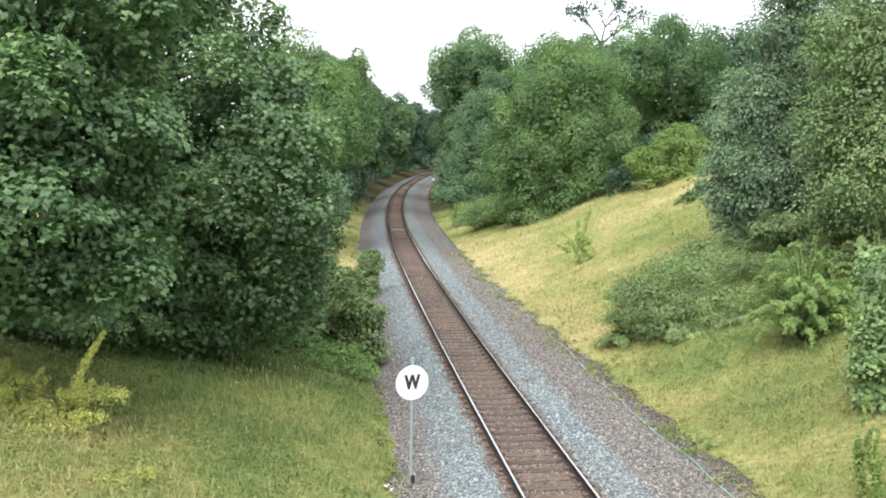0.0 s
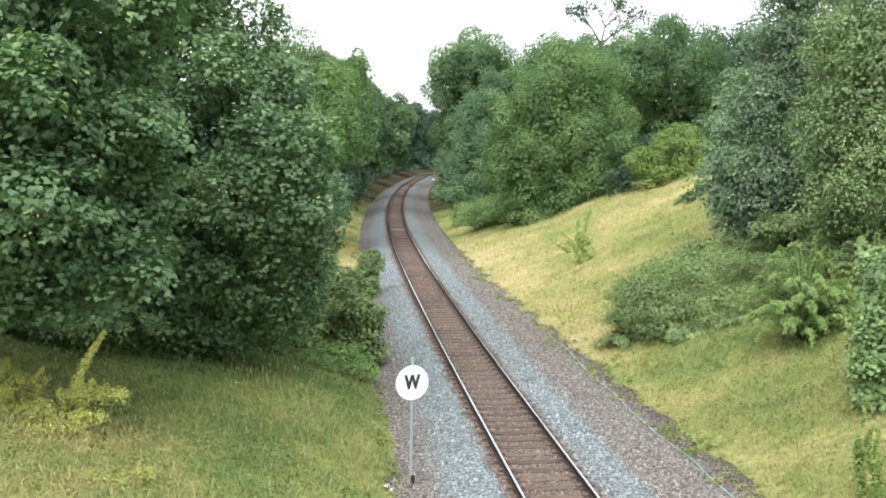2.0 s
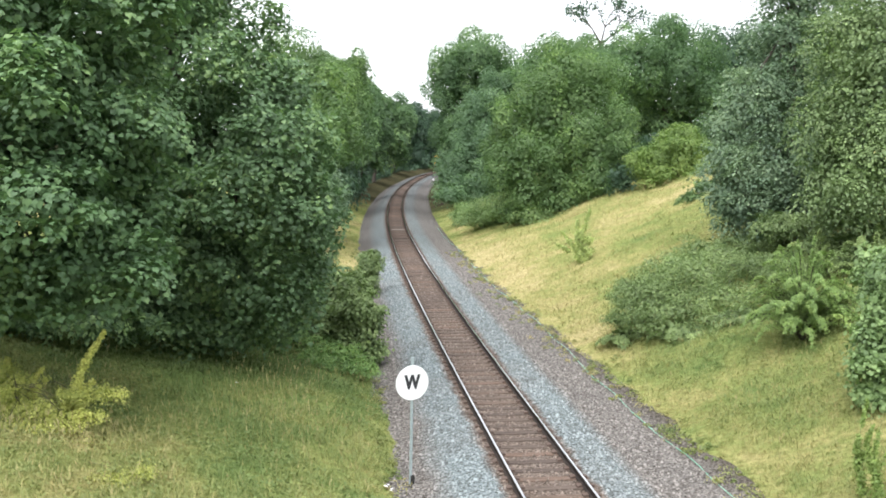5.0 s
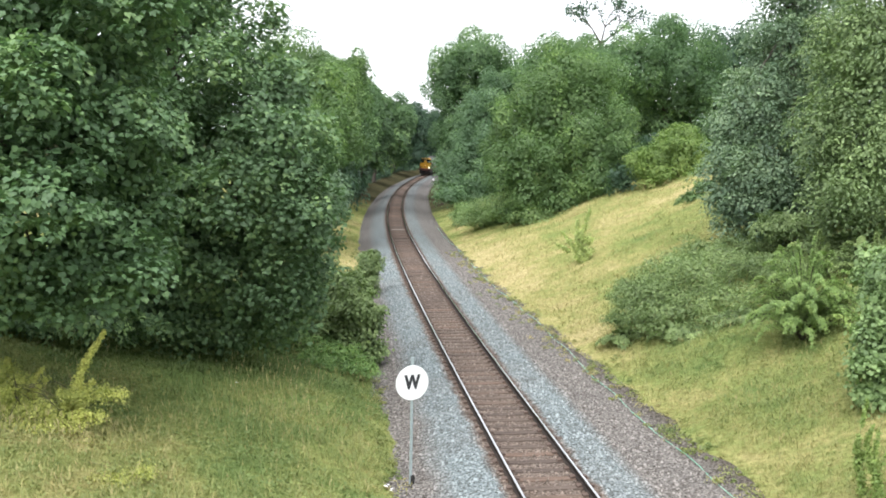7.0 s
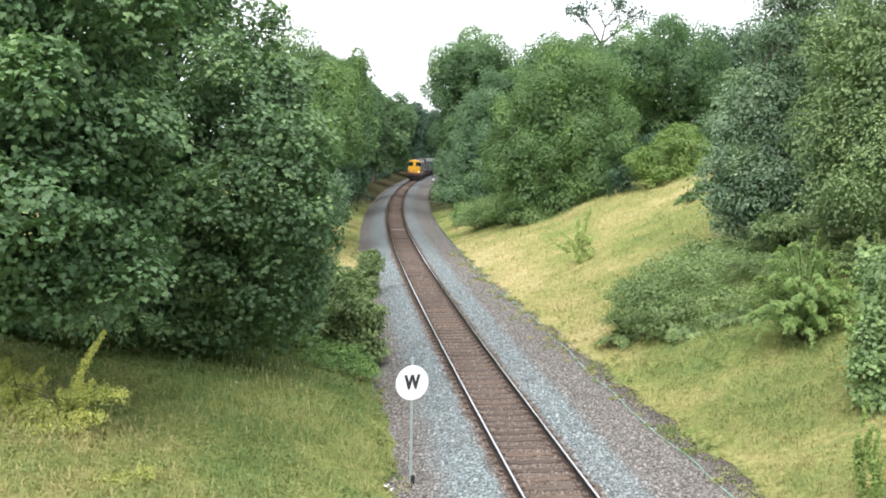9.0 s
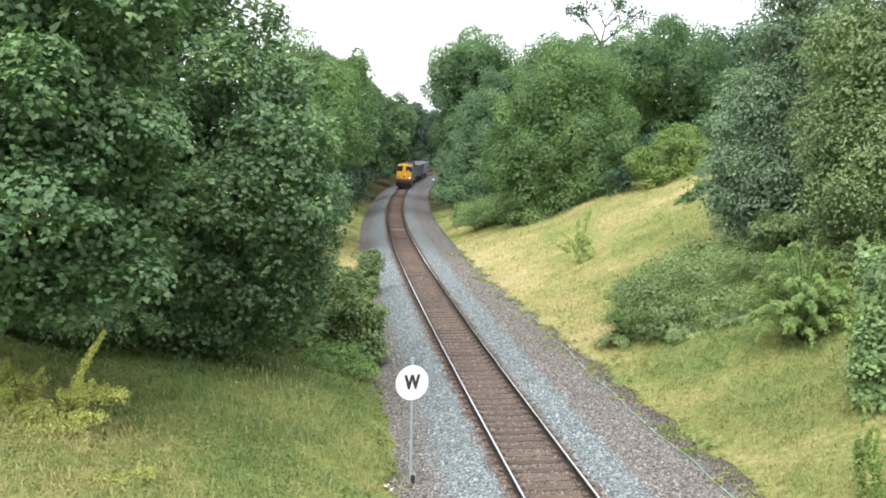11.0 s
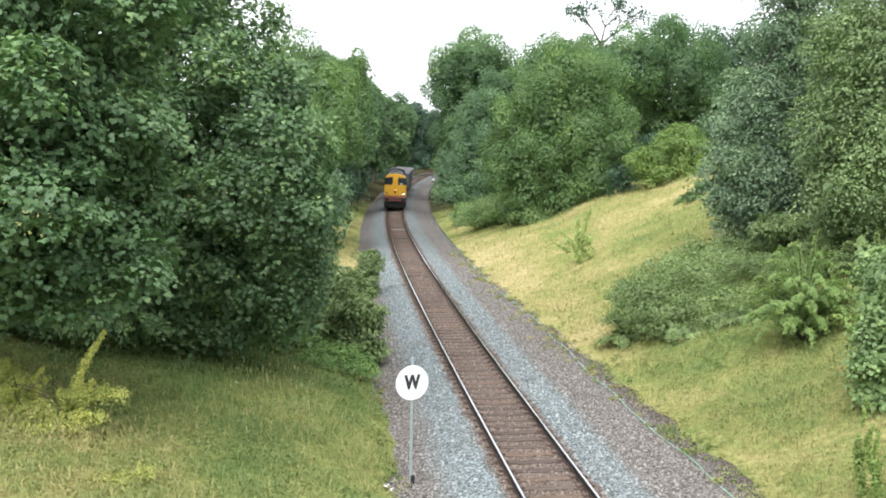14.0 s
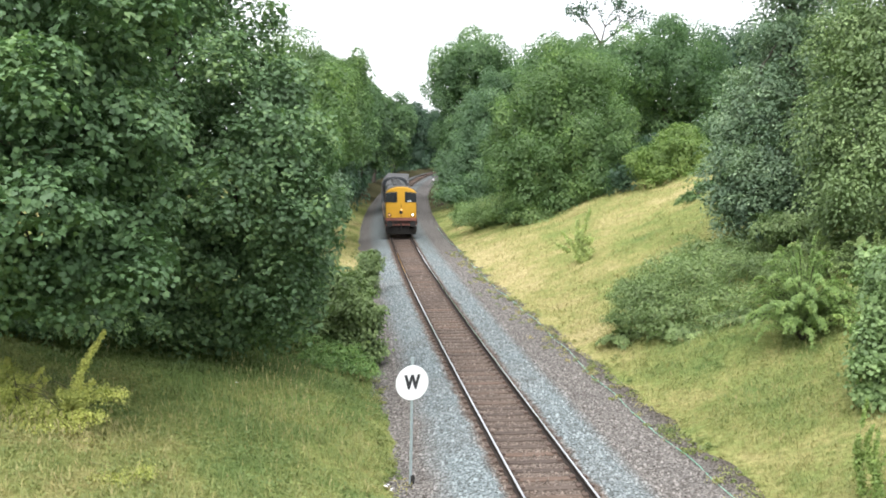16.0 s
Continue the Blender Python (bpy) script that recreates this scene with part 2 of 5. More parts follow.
_b.inputs["Base Color"].default_value = (0.012, 0.016, 0.018, 1)
LAMP_ON = glow("lit_headlamp", (1.0, 0.93, 0.75), 5.0)
LAMP_DIM = glow("marker_lamp", (1.0, 0.55, 0.25), 0.5)


# ---- mesh helpers ----
def part(name, bm, mat, parent=None, label=""):
    me = bpy.data.meshes.new(name)
    bm.to_mesh(me)
    bm.free()
    me.materials.append(mat)
    ob = new(name, me)
    if parent is not None:
        ob.parent = parent
    return tagged(ob, label)


def box(bm, x0, x1, y0, y1, z0, z1, bevel=0.0):
    g = bmesh.ops.create_cube(bm, size=1.0)
    for v in g["verts"]:
        v.co = Vector((x0 + (v.co.x + 0.5) * (x1 - x0), y0 + (v.co.y + 0.5) * (y1 - y0), z0 + (v.co.z + 0.5) * (z1 - z0)))
    if bevel:
        es = list({e for v in g["verts"] for e in v.link_edges})
        bmesh.ops.bevel(bm, geom=es, offset=bevel, segments=2, affect="EDGES", profile=0.5)
    return bm


def tube(bm, a, b, r0, r1=None, n=8):
    a, b = Vector(a), Vector(b)
    r1 = r0 if r1 is None else r1
    d = b - a
    m = Matrix.Translation((a + b) / 2) @ d.to_track_quat("Z", "Y").to_matrix().to_4x4()
    bmesh.ops.create_cone(bm, cap_ends=True, segments=n, radius1=r0, radius2=r1, depth=d.length, matrix=m)
    return bm


def loops(bm, rings, close=True):
    """Skin a row of equal rings of points."""
    vs = [[bm.verts.new(p) for p in ring] for ring in rings]
    k = len(rings[0])
    for a, b in zip(vs, vs[1:]):
        for i in range(k if close else k - 1):
            bm.faces.new((a[i], a[(i + 1) % k], b[(i + 1) % k], b[i]))
    if close:
        bm.faces.new(vs[0][::-1])
        bm.faces.new(vs[-1])
    return bm


def raw_mesh(name, verts, faces, mat, attrs=()):
    """A mesh from arrays; faces all have the same number of corners."""
    me = bpy.data.meshes.new(name)
    verts, faces = np.asarray(verts, np.float32), np.asarray(faces, np.int32)
    k = faces.shape[1]
    me.vertices.add(len(verts))
    me.vertices.foreach_set("co", verts.ravel())
    me.loops.add(faces.size)
    me.loops.foreach_set("vertex_index", faces.ravel())
    me.polygons.add(len(faces))
    me.polygons.foreach_set("loop_start", np.arange(len(faces), dtype=np.int32) * k)
    for an, av in attrs:
        me.attributes.new(an, "FLOAT", "POINT").data.foreach_set("value", np.asarray(av, np.float32))
    me.update(calc_edges=True)
    me.materials.append(mat)
    return me


# ---- the line: plan of the single track, rails' running surface at z = 0 ----
RUN = np.arange(0.0, 480.0, 1.0)
BEND = np.interp(RUN, [0, 50, 100, 140, 160, 180, 200, 230, 260, 330], [0.135, 0.509, 1.007, 0.588, 0.985, 0.968, 0.655, 0.825, 1.563, 3.0]) * 1e-3
HEAD = radians(-5.906) + np.cumsum(BEND)
LINE_X = 3.666 + np.cumsum(np.sin(HEAD))
LINE_Y = 10.0 + np.cumsum(np.cos(HEAD))
# the line also runs back under the bridge, dead straight
BACK = np.arange(-70.0, 0.0, 1.0)
LINE_X = np.concatenate([3.666 + BACK * math.sin(HEAD[0]), LINE_X])
LINE_Y = np.concatenate([10.0 + BACK * math.cos(HEAD[0]), LINE_Y])
HEAD = np.concatenate([np.full(len(BACK), HEAD[0]), HEAD])
RUN = np.concatenate([BACK, RUN])


def on_line(s, u=0.0, z=0.0):
    """The place s metres along the line and u metres to its right."""
    x, y, h = np.interp(s, RUN, LINE_X), np.interp(s, RUN, LINE_Y), np.interp(s, RUN, HEAD)
    return np.stack([x + u * np.cos(h), y - u * np.sin(h), np.broadcast_to(z, np.shape(x + u))], -1)


def off_line(x, y):
    """Roughly how far right of the line a place lies."""
    h = np.interp(y, LINE_Y, HEAD)
    return (x - np.interp(y, LINE_Y, LINE_X)) * np.cos(h)


def wob(x, y, a=0.35, b=0.17):
    return np.sin(x * a + 1.3 * np.sin(y * b)) * np.sin(y * a * 0.8 + np.sin(x * b * 1.7) + 0.6)


def grass_edge(y):
    """How far right of the line the east grass begins: further out near the bridge."""
    return np.interp(y, [20, 30, 38, 46, 60, 100], [4.9, 5.15, 4.85, 4.45, 4.2, 4.1]) + np.interp(y, [70, 95], [1, 0]) * (0.20 * np.sin(1.3 * y + 1.5 * np.sin(0.37 * y)) + 0.10 * np.sin(3.1 * y + 1.0))


def west_edge(y):
    """How the west grass swells over the cess and draws back."""
    return np.interp(y, [70, 95], [1, 0]) * (0.17 * np.sin(0.9 * y + 1.7 * np.sin(0.31 * y)) + 0.09 * np.sin(2.7 * y + 0.4))


def ground_z(x, y):
    """The cutting: a flat bed, a low bank on the west, a broad grassy slope on the east."""
    x, y = np.asarray(x, float), np.asarray(y, float)
    u = off_line(x, y)
    east = np.interp(u - grass_edge(y) + 5.0, [-1000, 4.5, 5.2, 6.6, 12, 20, 27, 40, 2500], [-0.62, -0.62, -0.48, 0.02, 2.0, 5.0, 6.0, 6.6, 7.5])
    west = np.interp(-u + west_edge(y), [-1000, 3.0, 3.6, 5.0, 9.0, 14, 24, 2500], [-0.62, -0.62, -0.35, 0.1, 0.95, 2.2, 4.5, 7.0])
    z = np.where(u > 0, east, west)
    amp = np.clip((np.abs(u) - 3.8) / 6.0, 0, 1)
    return z + amp * (0.16 * wob(x, y, 0.5) + 0.07 * np.interp(y, [80, 110], [1, 0]) * wob(x + 9, y - 4, 1.6, 0.8))


def dryness(x, y):
    """Straw-coloured on the open east slope, greener near the bridge and under the trees."""
    u = off_line(x, y)
    e = np.interp(y, [20, 33, 50, 75, 90, 120], [0.28, 0.22, 0.47, 0.62, 0.40, 0.12]) + 0.24 * np.clip(1 - np.abs(u - 5.3) / 2.0, 0, 1)
    w = np.interp(y, [20, 28, 34, 48, 60, 75, 90, 110], [0.34, 0.22, 0.04, 0.12, 0.66, 0.66, 0.58, 0.40])
    return np.where(u > 0, e, w) + 0.08 * wob(x, y, 0.9, 0.5)


def litter(x, y):
    """Bare leaf litter on the wooded ground round the bend."""
    u = off_line(x, y)
    east = np.interp(y, [112, 130], [0.0, 0.9])
    west = np.interp(y, [118, 145], [0.0, 0.9])
    return np.where(u > 0, east, west) + 0.25 * wob(x, y, 0.6, 0.3) * ((y > 94) & (y < 140))


# ---- setting: ground, trackbed ----
def build_ground():
    """One sheet, fine along the cutting, reaching the horizon."""
    ys = np.concatenate([np.arange(-60, 14, 3.0), np.arange(14, 70, 0.5), np.arange(70, 130, 1.0), np.arange(130, 340, 2.5),
                         np.array([345, 360, 390, 450, 560, 800, 1300, 2200, 3800])])
    us = np.concatenate([-np.array([3000, 1500, 700, 350, 180, 100, 70, 55, 45, 38, 33]), np.arange(-29, -12, 1.0), np.arange(-12, 14, 0.4),
                         np.arange(14, 34, 0.8), np.array([36, 40, 46, 55, 70, 100, 180, 350, 700, 1500, 3000])])
    Y, U = np.meshgrid(ys, us, indexing="ij")
    h = np.interp(Y, LINE_Y, HEAD)
    X = np.interp(Y, LINE_Y, LINE_X) + U / np.cos(h)
    Z = ground_z(X, Y) - 0.02
    a, b = Y.shape
    i = np.arange(a * b).reshape(a, b)
    quads = np.stack([i[:-1, :-1], i[:-1, 1:], i[1:, 1:], i[1:, :-1]], -1).reshape(-1, 4)
    me = raw_mesh("ground", np.stack([X, Y, Z], -1).reshape(-1, 3), quads, GROUND, [("dry", dryness(X, Y).ravel()), ("litter", litter(X, Y).ravel())])
    me.polygons.foreach_set("use_smooth", np.ones(len(me.polygons), bool))
    ob = new("ground", me)
    tagged(ob, "grassy railway cutting with green and straw-coloured slopes", "ground", kind="structure")


BED_U = np.array([-4.7, -4.2, -3.6, -3.1, -2.7, -2.3, -1.9, -1.55, -1.3, -1.0, -0.6, 0, 0.6, 1.0, 1.3, 1.55, 1.9, 2.3, 2.7, 3.1, 3.6, 4.6, 5.4])
BED_Z = np.array([-0.80, -0.68, -0.56, -0.55, -0.50, -0.38, -0.24, -0.165, -0.150, -0.172, -0.200, -0.203, -0.200, -0.172, -0.150, -0.165, -0.24, -0.38, -0.48, -0.53, -0.55, -0.55, -0.80])


def bed_z(u):
    return np.interp(u, BED_U, BED_Z)


def build_trackbed():
    s = np.concatenate([np.arange(-60, 10, 2.0), np.arange(10, 90, 0.5), np.arange(90, 440, 1.5)])
    Sg, U = np.meshgrid(s, BED_U, indexing="ij")
    edge = np.where(np.abs(U) > 3.9, 0.22 * wob(Sg, U * 0 + 3, 0.9, 0.4), 0) * np.interp(Sg, [70, 90], [1, 0])
    y_here = np.interp(Sg, RUN, LINE_Y)
    U2 = np.where(U > 3.2, 3.1 + (U - 3.1) * (grass_edge(y_here) - 2.7) / 2.3, U)
    P = on_line(Sg, U2 + edge)
    P[..., 2] = np.interp(U, BED_U, BED_Z) + np.interp(Sg, [70, 85], [0.02, 0.0]) * np.clip(np.abs(U) - 0.9, 0, 1) * wob(P[..., 0], P[..., 1], 3.1, 2.0)
    a, b = Sg.shape
    i = np.arange(a * b).reshape(a, b)
    quads = np.stack([i[:-1, :-1], i[:-1, 1:], i[1:, 1:], i[1:, :-1]], -1).reshape(-1, 4)
    # last attribute: tree shade painted on the bed, full from 110 m on
    me = raw_mesh("trackbed", P.reshape(-1, 3), quads, BALLAST, [("across", ((U + 5) / 10).ravel()), ("bend_shade", np.interp(Sg, [60, 110], [0.0, 1.0]).ravel())])
    ob = new("trackbed", me)
    tagged(ob, "crushed stone ballast bed, pale on the shoulders", "ballast", kind="structure")


def build_stones(count=27000):
    """Loose stones on the nearer ballast."""
    rng = np.random.default_rng(5)
    s = 8 + 52 * rng.random(count) ** 1.5
    u = rng.uniform(-3.6, 4.9, count)
    keep = (np.abs(u) > 0.86) | (rng.random(count) < 0.55)
    keep &= np.abs(np.abs(u) - 0.75) > 0.12
    s, u = s[keep], u[keep]
    k = len(s)
    c = on_line(s, u)
    c[:, 2] = bed_z(u) + 0.012
    t = np.array([(1, 0, -0.2), (-1, 0, -0.2), (0, 1, -0.2), (0, -1, -0.2), (0, 0, 1)], float)
    f = np.array([(0, 2, 4), (2, 1, 4), (1, 3, 4), (3, 0, 4)])
    r = rng.uniform(0.022, 0.050, (k, 1, 1)) * rng.uniform(0.6, 1.3, (k, 5, 1))
    q = t[None] * r
    ang = rng.uniform(0, 6.283, k)
    tilt = rng.uniform(-0.7, 0.7, k)
    ca, sa, ct, st = np.cos(ang), np.sin(ang), np.cos(tilt), np.sin(tilt)
    x, y, z = q[..., 0], q[..., 1], q[..., 2]
    y, z = y * ct[:, None] - z * st[:, None], y * st[:, None] + z * ct[:, None]
    x, y = x * ca[:, None] - y * sa[:, None], x * sa[:, None] + y * ca[:, None]
    v = np.stack([x, y, z], -1) + c[:, None, :]
    faces = (f[None] + 5 * np.arange(k)[:, None, None]).reshape(-1, 3)
    me = raw_mesh("ballast_stones", v.reshape(-1, 3), faces, STONE, [("across", np.repeat((u + 5) / 10, 5))])
    tagged(new("ballast_stones", me), "loose angular grey and brown ballast stones", "stones", kind="stuff")


# ---- rails and sleepers ----
SLEEPER_GAP = 0.66


def rail_mesh(bm, side):
    """A flat-bottomed rail swept along the line."""
    prof = [(-0.035, -0.006), (-0.022, 0.0), (0.022, 0.0), (0.035, -0.006), (0.035, -0.035), (0.010, -0.050), (0.010, -0.130),
            (0.068, -0.146), (0.068, -0.158), (-0.068, -0.158), (-0.068, -0.146), (-0.010, -0.130), (-0.010, -0.050), (-0.035, -0.035)]
    s = np.concatenate([np.arange(-50, 440, 1.0)])
    rings = []
    for a in s:
        rings.append([on_line(a, side * 0.7525 + p, z).tolist() for p, z in prof])
    return loops(bm, rings)


def build_track():
    track = tagged(new("railway_track"), "single railway track with shiny worn rails on brown sleepers", "railway track")
    for side in (-1, 1):
        me = bpy.data.meshes.new("rail")
        bm = rail_mesh(bmesh.new(), side)
        for f in bm.faces:
            f.material_index = 0 if (f.calc_center_median().z > -0.001) else 1
        bm.to_mesh(me)
        bm.free()
        me.materials.append(RAIL_TOP)
        me.materials.append(RAIL_RUST)
        ob = new("rail", me)
        ob.parent = track
        tagged(ob, "steel rail with a bright worn head and rusty web")
    return track


def sleeper_data():
    bm = bmesh.new()
    box(bm, -1.3, 1.3, -0.125, 0.125, -0.30, -0.170, 0.012)
    me = bpy.data.meshes.new("sleeper")
    bm.to_mesh(me)
    bm.free()
    me.materials.append(TIMBER)
    prof = [(-0.19, -0.172), (-0.19, -0.128), (-0.082, -0.112), (-0.074, -0.160), (0.074, -0.160), (0.082, -0.112), (0.19, -0.128), (0.19, -0.172)]
    bm = loops(bmesh.new(), [[(x, y, z) for x, z in prof] for y in (-0.09, 0.09)])
    ch = bpy.data.meshes.new("baseplate")
    bm.to_mesh(ch)
    bm.free()
    ch.materials.append(CHAIR_IRON)
    return me, ch


def build_sleepers(track):
    me, ch = sleeper_data()
    pale = me.copy()      # one newer, bleached sleeper
    pale.materials.clear()
    pale.materials.append(PALE_TIMBER)
    rng = random.Random(3)
    first, n_single = 6.0, 300
    for i in range(n_single):
        s = first + i * SLEEPER_GAP
        p = on_line(s)
        h = float(np.interp(s, RUN, HEAD))
        ob = new("sleeper", pale if i == 118 else me)
        ob.parent = track
        ob.matrix_basis = pose(p[0] + rng.uniform(-0.02, 0.02), p[1], rng.uniform(-0.008, 0.004), 0, 0, -math.degrees(h) + rng.uniform(-0.5, 0.5))
        for side in (-1, 1):
            c = new("baseplate", ch)
            c.parent = ob
            c.matrix_basis = pose(side * 0.7525, 0, 0)
    bm = bmesh.new()
    for i in [*range(-80, 0), *range(n_single, n_single + 340)]:
        s = first + i * SLEEPER_GAP
        p = on_line(s)
        h = float(np.interp(s, RUN, HEAD))
        g = bmesh.ops.create_cube(bm, size=1.0, matrix=Matrix.Translation((p[0], p[1], -0.235)) @ Matrix.Rotation(-h, 4, "Z") @ Matrix.Diagonal((2.6, 0.25, 0.13, 1)))
    far = part("far_sleepers", bm, TIMBER, track)
    tagged(far, kind="stuff")


# ---- plants ----
# lobed leaves, two halves folded along the midrib
LOBED = (np.array([(0, 0.05, 0), (0.42, 0.04, 0.07), (0.52, 0.55, 0.10), (0.22, 0.62, 0.03), (0, 1.0, -0.12),
                   (-0.42, 0.04, 0.07), (-0.52, 0.55, 0.10), (-0.22, 0.62, 0.03)], float),
         np.array([(0, 1, 2, 3, 4), (0, 4, 7, 6, 5)]))
BROAD = (np.array([(0, 0, 0), (0.42, 0.14, 0.10), (0.40, 0.62, 0.10), (0, 1.0, -0.10), (-0.40, 0.62, 0.10), (-0.42, 0.14, 0.10)], float), np.array([(0, 1, 2, 3), (0, 3, 4, 5)]))
KITE = (np.array([(0, 0, 0), (0.36, 0.45, 0.10), (0, 1.0, -0.06), (-0.36, 0.45, 0.10)], float), np.array([(0, 1, 2), (0, 2, 3)]))


def norm(v):
    return v / np.maximum(np.linalg.norm(v, axis=-1, keepdims=True), 1e-9)


def place_leaves(shape, c, facing, size, rng, tips=None):
    """Leaves at c whose upper sides face roughly the given way, tips drooping or turned the way that is given."""
    t, f = shape
    k = len(c)
    nrm = norm(facing)
    tip = rng.normal(0, 1, (k, 3))
    tip[:, 2] -= 0.7
    if tips is not None:
        tip = tips + 0.32 * tip
    tip = norm(tip - nrm * (tip * nrm).sum(1, keepdims=True))
    side = np.cross(tip, nrm)
    q = t[None] * size[:, None, None]
    v = c[:, None] + q[..., :1] * side[:, None] + (q[..., 1:2] - 0.4 * size[:, None, None]) * tip[:, None] + q[..., 2:] * nrm[:, None]
    faces = (f[None] + len(t) * np.arange(k)[:, None, None]).reshape(-1, f.shape[1])
    return v.reshape(-1, 3), faces


def ball_dirs(k, rng):
    return norm(rng.normal(0, 1, (k, 3)))


def billow(lobes, share, rng, far=False):
    """Smaller swellings all over the main lobes, so that the crown has folds and hollows; the cores are thinly leaved."""
    out, sh = [], []
    for lb, q in zip(lobes, share):
        k = 11 if min(lb[3:]) > 0.9 else 7
        i = np.arange(k) + 0.5
        z = 1 - 1.55 * i / k
        a = 2.399963 * i + rng.uniform(0, 6.283)
        r = np.sqrt(np.maximum(0, 1 - z * z))
        d = norm(np.stack([r * np.cos(a), r * np.sin(a), z], -1) + 0.22 * rng.normal(0, 1, (k, 3)))
        out.append(np.concatenate([lb[:3], lb[3:] * (0.66 if far else 0.70)])[None])
        size = rng.uniform(0.28, 0.48, (k, 1))
        out.append(np.concatenate([lb[:3] + d * lb[3:] * (1.06 - (0.60 if far else 0.70) * size), lb[3:] * size], 1))
        sh += [0.45 * q] + [q] * k
    return np.concatenate(out), np.array(sh)


def crown_leaves(lobes, share, count, size, rng, shape, clump=(0.5, 1.1), cover=1.0, inner=0.25, spread=0.75, lean=0.75, dome=0.95, toward=(0.0, -1.0)):
    """Leaves on clumps that sit over the crown's lobes. Lobes: x, y, z, rx, ry, rz."""
    area = (lobes[:, 3] * lobes[:, 4] * lobes[:, 5]) ** (2 / 3)
    cc, rr, oo, ss, ii = [], [], [], [], []
    mean_r = 0.5 * (clump[0] + clump[1])
    for j, (lb, ar, sh) in enumerate(zip(lobes, area, share)):
        nclump = max(4, int(cover * 12.6 * ar / (1.3 * mean_r ** 2)))
        d = ball_dirs(nclump, rng)
        d = d[d[:, 2] > -0.75]
        p = lb[:3] + d * lb[3:] * (1.02 - 0.35 * rng.random((len(d), 1)) ** 1.5 + 0.10 * rng.random((len(d), 1)) ** 4)
        # drop what lies deep inside another lobe
        deep = np.zeros(len(p), bool)
        for o in lobes:
            if o is not lb:
                deep |= (((p - o[:3]) / o[3:]) ** 2).sum(1) < 0.55
        p, d = p[~deep], d[~deep]
        cc.append(p)
        oo.append(norm(d / lb[3:] * lb[3:].mean()))
        rr.append(rng.uniform(clump[0], clump[1], len(p)))
        ss.append(np.full(len(p), sh))
        ii.append(np.full(len(p), j))
    cc, rr, oo, ss = np.concatenate(cc), np.concatenate(rr), np.concatenate(oo), np.concatenate(ss)
    fold = np.concatenate(ii)
    side = ((oo[:, :2] * norm(toward)).sum(1) > -0.25) | (rng.random(len(oo)) < 0.3)
    w = rr ** 2 * ss * np.where(side, 1.0, 0.22)
    pick = rng.choice(len(cc), count, p=w / w.sum())
    # each clump is a leafy spray: a drooping dome whose leaves lie over one another like tiles
    out = oo[pick]
    up = norm(np.array([0, 0, 1.0]) + lean * out + 0.3 * rng.normal(0, 1, (len(cc), 3))[pick])
    a = norm(np.cross(up, rng.normal(0, 1, (len(cc), 3))[pick]))
    b = np.cross(up, a)
    q, ang = np.sqrt(rng.random(count)), rng.uniform(0, 6.283, count)
    r = rr[pick]
    ring = a * np.cos(ang)[:, None] + b * np.sin(ang)[:, None]
    c = cc[pick] + ring * (q * r)[:, None] + up * (r * (0.13 * rng.normal(0, 1, count) - 0.62 * q ** 2))[:, None]
    deep = rng.random(count) < inner
    c = np.where(deep[:, None], c - out * (r * rng.uniform(0.3, 1.2, count))[:, None], c)
    facing = norm(up + dome * ring * q[:, None] + 0.36 * spread * rng.normal(0, 1, (count, 3)))
    tips = ring * (0.35 + q)[:, None] + 0.5 * out + (0, 0, -0.55)
    return (*place_leaves(shape, c, facing, size * rng.uniform(0.6, 1.3, count) * np.where(side[pick], 1.0, 1.3), rng, tips), pick, fold[pick])


def inner_leaves(lobes, size, rng, fill, skin=False):
    """Larger shaded leaves deeper in the crown, so that it is not hollow; or, for far crowns, a leafy skin over every fold."""
    vs, fs, own, n0 = [], [], [], 0
    for j, lb in enumerate(lobes):
        area = 12.6 * (lb[3] * lb[4] * lb[5]) ** (2 / 3)
        k = int(fill * area * 1.1 / (0.5 * size ** 2)) + 4
        d = ball_dirs(k, rng)
        c = lb[:3] + d * lb[3:] * (rng.uniform(0.74, 0.97, (k, 1)) if skin else rng.uniform(0.50, 0.80, (k, 1)))
        if skin:
            buried = np.zeros(k, bool)
            for o in lobes:
                if o is not lb:
                    buried |= (((c - o[:3]) / o[3:]) ** 2).sum(1) < 0.5
            c, d = c[~buried], d[~buried]
            k = len(c)
        v, f = place_leaves(KITE, c, norm(d + (0.2 if skin else 0.4) * rng.normal(0, 1, (k, 3)) + (0, 0, 0.25 * skin)), size * rng.uniform(0.7, 1.2, k), rng)
        vs.append(v)
        fs.append(f + n0)
        own.append(np.full(len(v), j))
        n0 += len(v)
    return np.concatenate(vs), np.concatenate(fs), np.concatenate(own)


